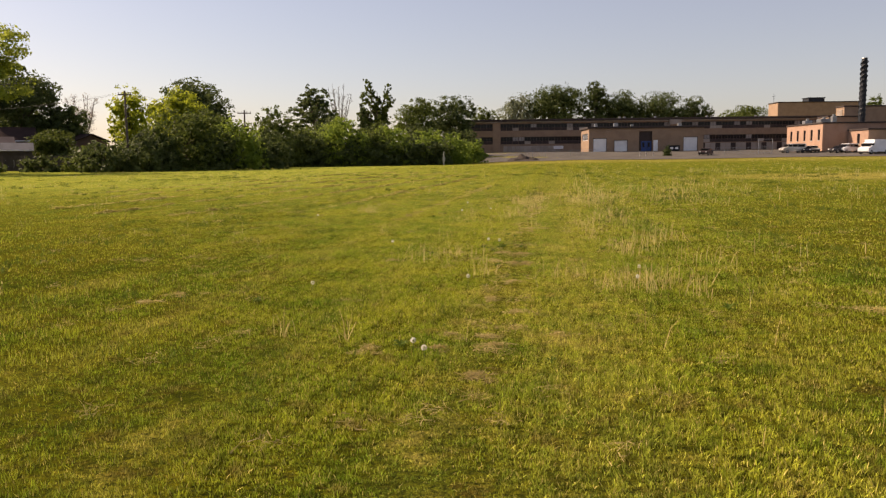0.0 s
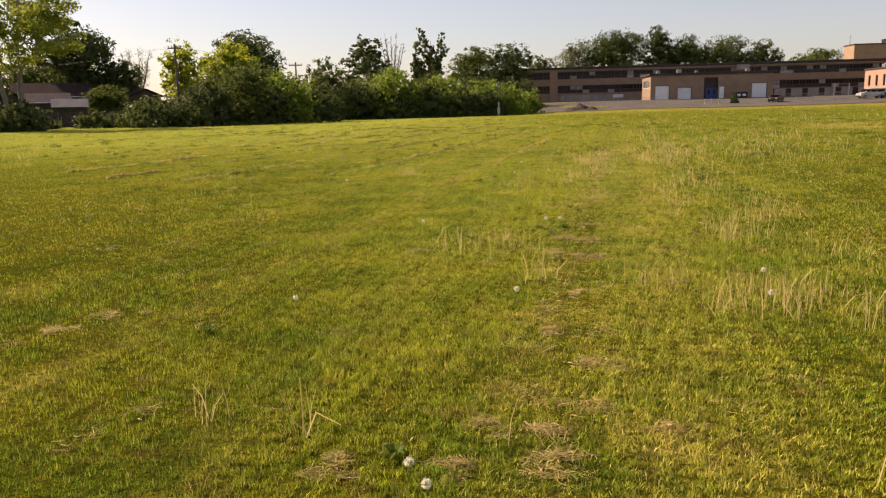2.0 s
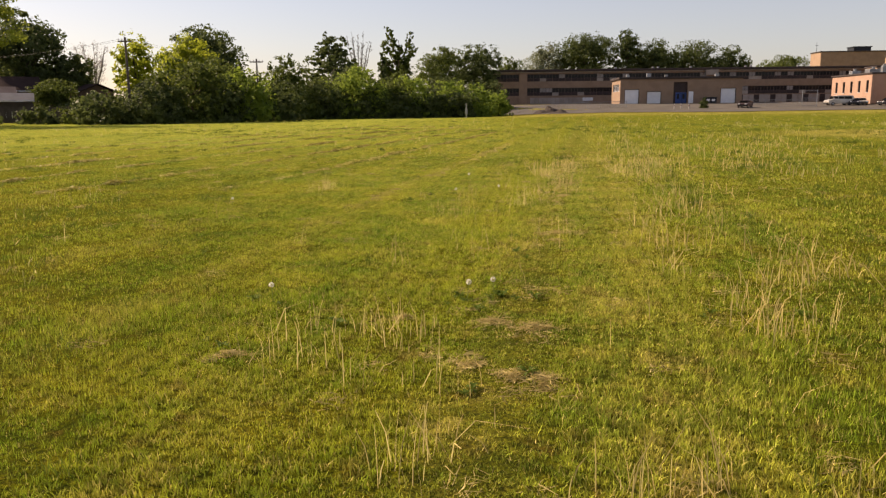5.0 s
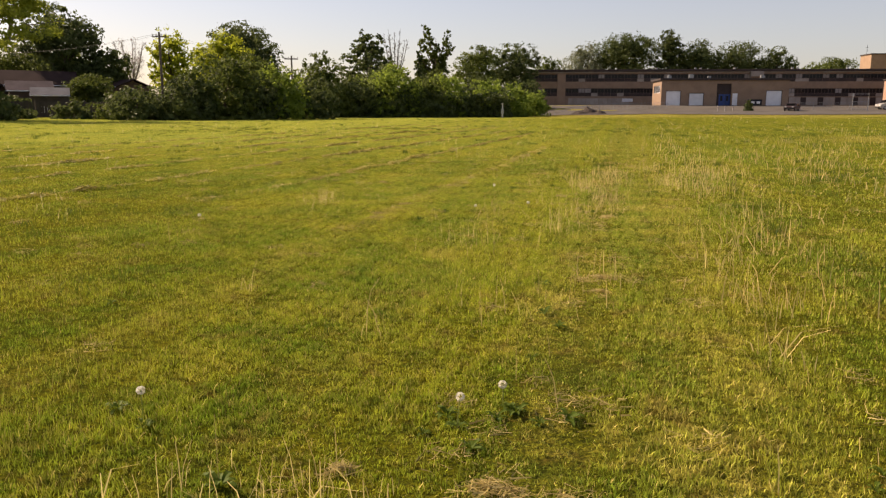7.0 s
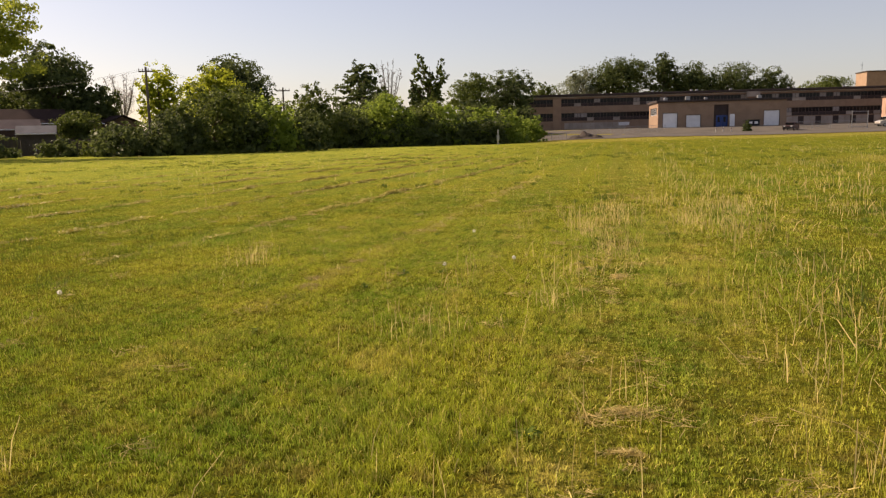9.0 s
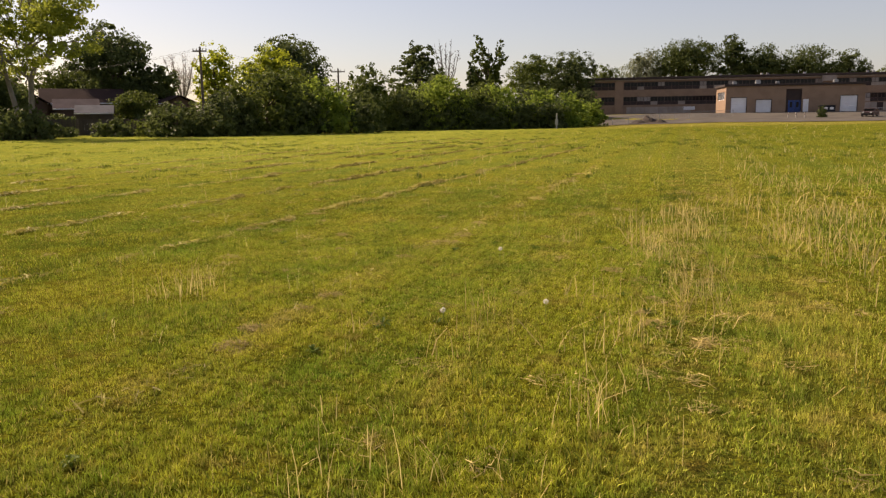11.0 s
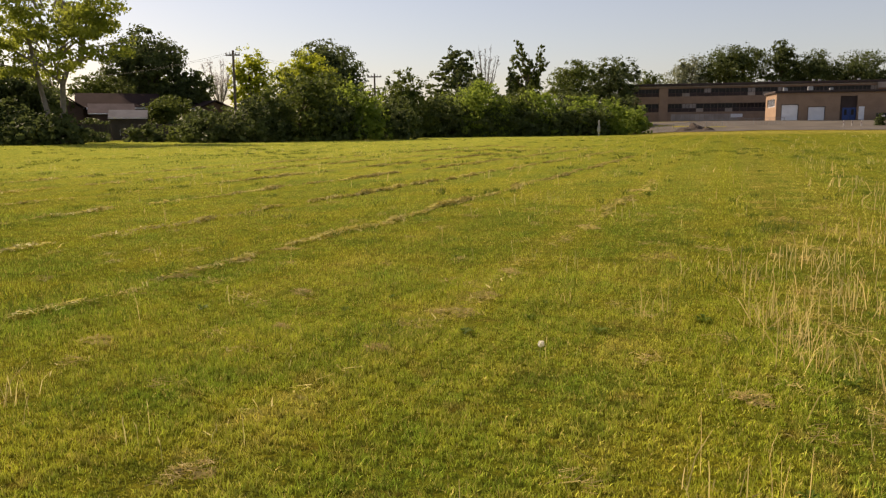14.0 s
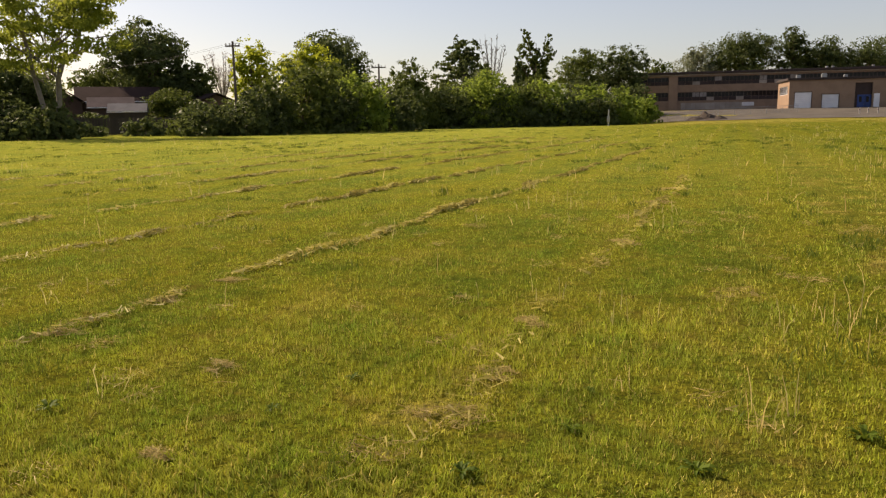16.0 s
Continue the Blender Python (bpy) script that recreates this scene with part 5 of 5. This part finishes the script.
def build_grass():
    rng = np.random.default_rng(11)
    V, F, off = [], [], 0
    for x0, x1, y0, y1, dens in ((-4, 4.5, 1.5, 22, 17000), (-9, 10, 1.5, 34, 4900), (-26, 24, 4, 62, 540), (-60, 60, 20, 110, 22)):
        xy = scatter(rng, x0, x1, y0, y1, dens)
        d = nearest_pass(xy)
        lush = 0.5 * patchy(xy, 1.3, 4) + 0.5 * patchy(xy, 5.0, 5)
        track = np.exp(-((lane_of(xy) + 0.5) / 0.22) ** 2)
        tuft = 0.5 * patchy(xy, 15.0, 6) + 0.5 * patchy(xy, 6.5, 16)
        clump = patchy(xy, 52.0, 26)
        like = (1 - 0.45 * track) * np.clip(0.15 + 1.5 * tuft, 0, 1) * np.clip(0.03 + 1.9 * clump ** 1.8, 0, 1)
        keep = rng.random(len(xy)) < 17000 * (2.3 / d) ** 2.0 / dens * 0.7 * like
        xy, d, lush, track, clump, tuft = xy[keep], d[keep], lush[keep], track[keep], clump[keep], tuft[keep]
        n = len(xy)
        h = (0.012 + 0.05 * lush ** 2.0 * rng.uniform(0.4, 1, n) + 0.022 * clump * tuft + 0.022 * rng.random(n) ** 4) * (1 - 0.4 * track)
        wd = 0.0037 * np.clip(d / 2.6, 1, 16) ** 0.66 * rng.uniform(0.55, 1.4, n)
        base = np.c_[xy, rise(xy[:, 0], xy[:, 1]) - 0.004]
        lean = rng.uniform(0.05, 0.9, n)
        near = d < 2.5
        v, f = blade_set(base[near], h[near], wd[near], lean[near], rng)
        V.append(v)
        F.append(f + off)
        off += len(v)
        v, f = blade_set(base[~near], h[~near], wd[~near], lean[~near], rng)
        v = v.reshape(-1, 4, 3)
        v[:, 1:3, 2] = base[~near][:, None, 2]
        v = v[:, 1:].reshape(-1, 3)
        V.append(v)
        F.append(np.arange(len(v)).reshape(-1, 3) + off)
        off += len(v)
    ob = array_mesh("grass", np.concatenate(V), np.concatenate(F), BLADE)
    tagged(ob, "short mown grass, green with yellowed blades", "grass", kind="stuff")


def build_tufts():
    """Longer dark green tufts that the mower left standing, in ragged lines along the lanes."""
    rng = np.random.default_rng(12)
    spots = np.concatenate([scatter(rng, -7, 8, 3, 26, 5.0), scatter(rng, -24, 22, 16, 60, 1.3), scatter(rng, -48, 48, 45, 105, 0.4)])
    ridge = 0.5 + 0.5 * np.sin((spots[:, 0] - 0.14 * spots[:, 1]) * 2.6)
    spots = spots[rng.random(len(spots)) < patchy(spots, 0.7, 31) * (0.25 + 0.75 * ridge ** 2)]
    d = nearest_pass(spots)
    k = rng.integers(14, 34, len(spots))
    own = np.repeat(np.arange(len(spots)), k)
    n = len(own)
    spread = np.repeat(rng.uniform(0.03, 0.1, len(spots)) * np.clip(d / 12, 1, 2.4), k)
    xy = spots[own] + np.stack([rng.normal(0, 1, n) * spread, rng.normal(0, 1, n) * spread * 1.5], -1)
    h = rng.uniform(0.05, 0.12, n)
    wd = 0.0048 * np.clip(d[own] / 2.6, 1, 12) ** 0.7 * rng.uniform(0.6, 1.3, n)
    v, f = blade_set(np.c_[xy, rise(xy[:, 0], xy[:, 1]) - 0.004], h, wd, rng.uniform(0.1, 0.8, n), rng)
    tagged(array_mesh("grass_tufts", v, f, TUFT), "dark green ragged tufts of longer grass in the lawn", "grass tufts", kind="stuff")


def build_seed_heads():
    """Pale flowering grass stems with a loose head, thin over the whole field and thicker in drifts."""
    rng = np.random.default_rng(13)
    spots = np.concatenate([scatter(rng, -14, 14, 6, 30, 1.2), scatter(rng, -32, 34, 22, 64, 1.2), scatter(rng, -55, 60, 55, 118, 0.4)])
    like = patchy(spots, 0.5, 41) ** 1.5 * (0.35 + 0.65 * patchy(spots, 2.2, 42)) * np.where(spots[:, 0] - 0.11 * spots[:, 1] > 0.3, 1.0, 0.55)
    spots = spots[rng.random(len(spots)) < like]
    k = rng.integers(1, 6, len(spots))
    xy = np.repeat(spots, k, 0) + rng.normal(0, 0.09, (k.sum(), 2))
    n = len(xy)
    d = nearest_pass(xy)
    h = rng.uniform(0.07, 0.2, n) * np.clip(0.75 + d / 50, 0.75, 1.25)
    wd = 0.0032 * np.clip(d / 2.6, 1, 10) ** 0.6 * rng.uniform(0.7, 1.3, n)
    base = np.c_[xy, rise(xy[:, 0], xy[:, 1]) - 0.004]
    v, f = stalk_set(base, h, wd, np.abs(rng.normal(0.2, 0.3, n)), rng)
    tip = v.reshape(-1, 6, 3)[:, 4:].mean(1)
    hv, hf = blade_set(tip - (0, 0, 0.025), rng.uniform(0.03, 0.06, n), wd * 1.8, rng.uniform(0, 0.4, n), rng)
    hq = hv.reshape(-1, 4, 3)[:, (0, 2, 3, 1)].reshape(-1, 3)
    v2 = np.concatenate([v, hq])
    f2 = np.concatenate([f, np.arange(len(hq)).reshape(-1, 4) + len(v)])
    tagged(array_mesh("seed_grass", v2, f2, SEED_GRASS), "pale flowering grass stems scattered over the field", "seed grass", kind="stuff")


def build_straw():
    """Tall dead stems left standing in bunches between the wheel tracks."""
    rng = np.random.default_rng(21)
    V, F, off = [], [], 0
    # bunches: x, y, spread across, spread along, stems
    bunches = [(-0.45, 9.75, 0.3, 0.3, 40), (-0.05, 9.7, 0.14, 0.3, 26), (-0.6, 9.3, 0.2, 0.25, 14), (-0.2, 9.0, 0.2, 0.2, 10), (0.31, 8.9, 0.2, 0.3, 9), (0.99, 7.9, 0.2, 0.15, 14), (1.62, 7.55, 0.2, 0.2, 46), (1.66, 7.1, 0.16, 0.15, 30), (1.32, 7.2, 0.1, 0.12, 24), (1.19, 8.0, 0.08, 0.1, 10), (0.88, 7.9, 0.06, 0.08, 9), (2.0, 7.55, 0.16, 0.2, 20), (2.05, 6.9, 0.2, 0.3, 16), (0.18, 8.2, 0.1, 0.12, 12), (2.5, 11.0, 0.2, 0.3, 20), (2.96, 12.1, 0.25, 0.4, 22), (1.98, 12.8, 0.2, 0.3, 20), (-1.41, 12.6, 0.06, 0.06, 5), (2.1, 14.0, 0.2, 0.4, 24), (7.3, 26.5, 0.8, 1.5, 40), (4.1, 23.3, 0.5, 1.0, 40),
               (2.0, 9.7, 0.2, 0.2, 12), (2.7, 9.0, 0.3, 0.3, 22), (-0.86, 5.2, 0.06, 0.05, 9), (-1.33, 5.3, 0.06, 0.06, 8), (0.1, 8.0, 0.1, 0.1, 8), (1.02, 13.4, 0.2, 0.5, 22), (1.5, 18.0, 0.25, 0.7, 60), (1.1, 16.9, 0.2, 0.5, 26), (0.85, 15.6, 0.2, 0.5, 20), (0.0, 14.7, 0.35, 0.5, 34), (-2.38, 17.6, 0.22, 0.3, 36), (0.42, 12.4, 0.3, 0.4, 16),
               (-0.36, 11.7, 0.06, 0.05, 5), (1.8, 11.5, 0.12, 0.2, 16), (2.04, 12.6, 0.25, 0.3, 20), (2.0, 10.4, 0.15, 0.2, 16), (2.0, 9.9, 0.2, 0.2, 14), (2.3, 10.2, 0.25, 0.3, 18), (2.8, 11.3, 0.25, 0.3, 20), (2.6, 15.7, 0.35, 0.9, 40), (2.8, 14.8, 0.35, 0.7, 40), (3.3, 21.3, 0.5, 1.4, 90), (5.6, 22.6, 0.7, 1.5, 60), (6.6, 28.9, 1.2, 2.2, 70), (3.0, 19.8, 0.4, 1.0, 60), (3.3, 16.9, 0.5, 0.8, 40),
               (1.33, 19.8, 0.14, 0.3, 50), (1.36, 20.6, 0.16, 0.4, 60), (1.9, 21.0, 0.22, 0.5, 60), (2.05, 22.7, 0.3, 0.6, 50), (1.72, 18.9, 0.16, 0.25, 16), (3.2, 24.4, 0.5, 1.0, 60), (1.5, 17.9, 0.1, 0.2, 10), (1.01, 17.0, 0.06, 0.12, 12), (1.5, 19.4, 0.15, 0.15, 16), (-2.25, 17.8, 0.12, 0.2, 18), (0.75, 17.9, 0.15, 0.2, 10), (0.03, 17.3, 0.1, 0.25, 8), (0.1, 16.85, 0.16, 0.15, 12),
               (0.0, 16.45, 0.12, 0.1, 8), (0.5, 20.44, 0.04, 0.05, 4), (1.27, 22.2, 0.2, 0.5, 24), (0.69, 16.6, 0.12, 0.1, 9), (-0.7, 16.75, 0.1, 0.1, 5), (0.86, 15.6, 0.1, 0.12, 10), (2.8, 20.7, 0.2, 0.5, 36), (3.8, 22.7, 0.3, 0.7, 50), (0.62, 20.65, 0.1, 0.08, 6), (-0.05, 20.82, 0.04, 0.06, 3), (9.0, 32.0, 1.5, 3.0, 60), (11, 38, 2, 4, 50), (4.6, 27.0, 0.8, 2.0, 70)]
    pts = [np.stack([rng.normal(x, sx * 0.75, int(1.45 * n)), rng.normal(y, sy * 0.7, int(1.45 * n))], -1) for x, y, sx, sy, n in bunches]
    loose = scatter(rng, -9, 12, 3, 45, 13.0)
    lane = lane_of(loose)
    like = 0.03 + np.exp(-((lane - 1.15) / 0.7) ** 2) * 0.35 + 0.3 * np.exp(-((lane + 0.95) / 0.3) ** 2)
    pts.append(loose[rng.random(len(loose)) < like * patchy(loose, 0.9, 8)])
    far = scatter(rng, -45, 45, 30, 90, 0.22)
    pts.append(far[rng.random(len(far)) < patchy(far, 0.25, 9) ** 2])
    xy = np.concatenate(pts)
    d = nearest_pass(xy)
    h = rng.uniform(0.05, 0.26, len(xy)) * np.clip(1.25 - d / 60, 0.5, 1)
    wd = 0.0036 * np.clip(d / 2.6, 1, 6) ** 0.7 * rng.uniform(0.7, 1.4, len(xy))
    base = np.c_[xy, rise(xy[:, 0], xy[:, 1]) - 0.004]
    fallen = rng.random(len(xy)) < 0.14
    v, f = stalk_set(base, np.where(fallen, h * 1.2, h), np.where(fallen, wd * 1.3, wd), np.where(fallen, rng.uniform(0.7, 1.6, len(xy)), np.abs(rng.normal(0.14, 0.28, len(xy)))), rng)
    ob = array_mesh("dry_stalks", v, f, STRAW)
    tagged(ob, "pale dry standing grass stalks in loose bunches", "dry grass", kind="stuff")


WINDROWS = [  # x at y = 20, drift in x per metre, from y, to y, fullness
    (-3.56, 0.140, 17.5, 48.0, 1.0), (-6.2, 0.158, 17.0, 56.0, 0.8), (-8.65, 0.158, 18.0, 62.0, 0.9), (-11.0, 0.155, 20.0, 64.0, 0.6), (-13.4, 0.15, 24.0, 66.0, 0.45), (-16.2, 0.15, 28.0, 70.0, 0.45), (-0.86, 0.135, 15.0, 34.0, 0.14),
]


def build_windrows():
    """Lines of dried cuttings left by the mower: low ragged heaps of crossed dead blades, with some green ones pushed up beside."""
    for k, (x20, drift, ya, yb, full) in enumerate(WINDROWS):
        rng = np.random.default_rng(60 + k)
        n = int((yb - ya) * 700 * full)
        y = rng.uniform(ya, yb, n)
        line = np.stack([y * 0 + k * 7.0, y], -1)
        heap = np.clip(0.75 * patchy(line, 6.0, 70 + k) + 0.6 * patchy(line, 1.3, 80 + k) - 0.28, 0, 1)
        keep = rng.random(n) < heap ** 1.7
        y, heap = y[keep], heap[keep]
        n = len(y)
        off = rng.normal(0, 0.04, n) * (0.5 + heap)
        x = x20 + drift * (y - 20) + 0.07 * np.sin(y * 1.3 + k) + 0.05 * np.sin(y * 4.1 + 2 * k) + off
        d = nearest_pass(np.stack([x, y], -1))
        crest = 0.006 + 0.055 * heap * np.exp(-(off / 0.06) ** 2)
        a = rng.uniform(0, math.tau, n)
        L = rng.uniform(0.03, 0.11, n)
        dirv = np.stack([np.cos(a) * L, np.sin(a) * L, rng.normal(0, 0.02, n)], -1)
        wv = np.stack([-np.sin(a), np.cos(a), rng.normal(0, 0.6, n)], -1) * (0.003 * np.clip(d / 3, 1, 4.0) * rng.uniform(0.5, 1.5, n))[:, None]
        c = np.stack([x, y, rise(x, y) + 0.012 + crest * rng.uniform(0.1, 1.25, n)], -1)
        v = np.stack([c - dirv / 2 - wv, c - dirv / 2 + wv, c + dirv / 2 + wv * 0.4, c + dirv / 2 - wv * 0.4], 1).reshape(-1, 3)
        i = np.arange(n)[:, None] * 4
        ob = array_mesh("cut_grass_row", v, i + np.array([[0, 1, 2, 3]]), CUTTINGS)
        tagged(ob, "low row of dried mower cuttings on the lawn", "cut grass", "rows of cuttings", "stuff")


def build_thatch():
    """Small spots of dead matted grass along the wheel tracks."""
    rng = np.random.default_rng(90)
    spots = [(0.39, 6.08, 0.15), (0.34, 5.55, 0.14), (0.11, 5.24, 0.09), (-0.15, 5.34, 0.1), (0.19, 4.95, 0.16), (-0.2, 4.93, 0.1), (-0.68, 4.94, 0.1), (0.44, 7.66, 0.08), (-2.88, 6.6, 0.1), (-2.7, 7.0, 0.1), (0.62, 5.32, 0.08), (0.06, 4.3, 0.12), (0.18, 6.7, 0.08),
             (0.44, 10.0, 0.1), (0.67, 9.87, 0.12), (0.26, 9.28, 0.13), (0.56, 9.06, 0.1), (0.7, 9.0, 0.12), (-0.12, 10.06, 0.06), (1.04, 13.38, 0.13), (-0.95, 9.3, 0.1), (1.0, 12.9, 0.08),
             (1.48, 16.85, 0.15), (-1.22, 17.28, 0.1), (-1.28, 16.4, 0.14), (-1.33, 16.75, 0.1), (-1.14, 17.74, 0.09), (1.22, 17.9, 0.07), (1.12, 17.5, 0.07), (1.17, 17.2, 0.1), (0.96, 19.0, 0.1),
             (-0.8, 20.3, 0.14), (-0.6, 21.9, 0.12), (-2.7, 19.2, 0.1), (3.3, 6.1, 0.2), (-1.0, 19.4, 0.1), (-3.35, 21.16, 0.09), (-3.24, 22.08, 0.09), (-3.11, 22.73, 0.09), (-2.07, 20.77, 0.06), (-1.75, 19.72, 0.07), (-0.65, 20.95, 0.1), (-0.15, 25.1, 0.16), (0.32, 28.8, 0.2), (0.6, 31.0, 0.2)]
    P, Z = [], []
    for x, y, full in spots:
        r = full * 0.85
        n = int(280 * full / 0.12)
        knots = rng.normal(0, r * 0.62, (6, 2))
        off = knots[rng.integers(0, 6, n)] + rng.normal(0, r * 0.26, (n, 2)) * (1.3, 1.0)
        P.append(off + (x, y))
        Z.append(0.006 + 0.028 * np.exp(-(off ** 2).sum(1) / (r * 0.9) ** 2) * rng.random(n))
    more = scatter(rng, -6, 6, 2, 28, 1.0)
    lane_y = rng.uniform(3, 27, 60)
    more = np.concatenate([more, np.stack([0.11 * lane_y - 0.5 + rng.normal(0, 0.16, 60), lane_y], -1)])
    for x, y in more:
        P.append(np.c_[rng.normal(x, 0.05, 40), rng.normal(y, 0.06, 40)])
        Z.append(rng.uniform(0.006, 0.04, 40))
    xy, z = np.concatenate(P), np.concatenate(Z)
    n = len(xy)
    a = rng.normal(0.3, 0.9, n)
    L = rng.uniform(0.015, 0.08, n)
    dv = np.stack([np.cos(a) * L, np.sin(a) * L, rng.normal(0, 0.014, n)], -1)
    wv = np.stack([-np.sin(a), np.cos(a), rng.normal(0, 0.7, n)], -1) * rng.uniform(0.0009, 0.0022, (n, 1))
    c = np.c_[xy, z]
    v = np.stack([c - dv / 2 - wv, c - dv / 2 + wv, c + dv / 2 + wv * 0.4, c + dv / 2 - wv * 0.4], 1).reshape(-1, 3)
    ob = array_mesh("dead_thatch", v, np.arange(n)[:, None] * 4 + np.array([[0, 1, 2, 3]]), THATCH)
    tagged(ob, "matted dead grass in small spots on the lawn", "dead grass", kind="stuff")


def dandelion(x, y, h, lean, seed):
    """A dandelion gone to seed: thin stem and a ball of fine bristles round a core."""
    rng = np.random.default_rng(seed)
    root = group_empty("dandelion", pose(x, y, ground_at(x, y), lean, lean * 0.6, rng.uniform(0, 360)), "white dandelion seed head on a thin stem", "dandelion", "dandelions in the grass")
    part("stem", tube_bm([(0, 0, -0.01), (0.006, 0, h * 0.5), (0, 0, h)], [0.0028, 0.0024, 0.002], 5), STEM, root)
    n = 90
    d = rng.normal(size=(n, 3))
    d /= np.linalg.norm(d, axis=1, keepdims=True)
    c = np.array([0, 0, h]) + d * 0.008
    s = np.cross(d, rng.normal(size=(n, 3)))
    s /= np.linalg.norm(s, axis=1, keepdims=True)
    v = np.stack([c, c + d * 0.009 + s * 0.0042, c + d * 0.0115, c + d * 0.009 - s * 0.0042], 1).reshape(-1, 3)
    array_mesh("seed_head", v, np.arange(n)[:, None] * 4 + np.array([[0, 1, 2, 3]]), SEED).parent = root
    return root


def leaf_mesh():
    """One broad folded leaf, a metre long, lying outwards from its foot."""
    bm = bmesh.new()
    rows = []
    for f, w, z in ((0.0, 0.02, 0.0), (0.3, 0.12, 0.3), (0.65, 0.15, 0.42), (0.9, 0.08, 0.33), (1.0, 0.01, 0.22)):
        rows.append([bm.verts.new((f, -w, z)), bm.verts.new((f, 0, z - 0.04)), bm.verts.new((f, w, z))])
    for r, s in zip(rows, rows[1:]):
        for k in (0, 1):
            bm.faces.new((r[k], s[k], s[k + 1], r[k + 1]))
    me = bpy.data.meshes.new("leaf")
    bm.to_mesh(me)
    bm.free()
    me.materials.append(WEED)
    return me


WEED_LEAF = leaf_mesh()


def weed(x, y, size, seed):
    """A low rosette of broad leaves."""
    rng = np.random.default_rng(seed)
    root = group_empty("weed", pose(x, y, ground_at(x, y)), "low dark green broad-leaved weed in the lawn", "weed", "weeds in the lawn")
    for i in range(12):
        leaf = new("leaf", WEED_LEAF)
        leaf.parent = root
        k = size * rng.uniform(0.6, 1.05)
        leaf.matrix_local = pose(0, 0, 0.004, rng.uniform(-12, 12), rng.uniform(-25, 15), i * 137.5 + rng.uniform(-15, 15)) @ Matrix.Diagonal((k, k, k, 1))
    return root


build_straw()
build_windrows()
build_thatch()
HEADS = [(-1.49, 7.16), (-0.02, 7.26), (-0.35, 4.75), (-0.28, 4.62), (1.58, 7.13), (1.75, 7.9), (0.42, 10.75), (0.25, 10.47), (-1.05, 10.42), (0.48, 17.32), (-0.16, 17.08), (-0.05, 19.28), (-3.1, 15.6)]
for i, (x, y) in enumerate(HEADS):
    dandelion(x, y, 0.09 + 0.06 * ((i * 37) % 10) / 10, 6 * math.sin(i * 2.1), 200 + i)
WEEDS = [(0.97, 19.0), (0.45, 10.7), (0.2, 10.6), (0.62, 13.1), (-0.2, 17.05), (1.15, 17.5), (2.4, 19.7), (1.25, 20.3), (-2.2, 12.2), (0.62, 12.3), (-0.7, 17.2), (1.0, 18.0), (-1.2, 14.8), (2.1, 6.2), (0.3, 8.8), (-1.24, 22.52), (-2.5, 20.05), (-1.52, 20.25), (-0.24, 20.29), (0.22, 20.02), (-0.19, 20.74), (-1.32, 20.71), (-0.58, 19.83), (0.86, 20.44), (-0.55, 16.85), (1.45, 19.27), (1.94, 20.78), (-0.76, 16.32),
         (0.25, 10.5), (0.32, 10.3), (0.12, 10.42), (-1.0, 10.35), (-1.2, 10.5), (-0.5, 9.9), (0.55, 11.4), (0.7, 12.0), (2.3, 10.2), (-1.18, 9.55), (-1.05, 9.45), (1.77, 10.25), (1.7, 10.15), (0.33, 8.86), (0.6, 9.1), (0.48, 10.67), (0.58, 10.57), (0.4, 10.6), (0.7, 10.62), (-0.43, 6.44), (-0.3, 6.5), (-1.87, 6.62), (1.44, 19.43), (1.16, 17.15), (1.3, 17.2), (-0.53, 16.94), (1.22, 16.79), (-0.77, 16.31), (-0.45, 5.0), (-0.2, 5.6), (0.5, 4.6), (-0.9, 6.2), (-1.3, 7.1), (0.15, 7.4)]
for i, (x, y) in enumerate(WEEDS):
    weed(x, y, 0.04 + 0.045 * ((i * 53) % 10) / 10, 400 + i)
build_grass()
build_tufts()
build_seed_heads()
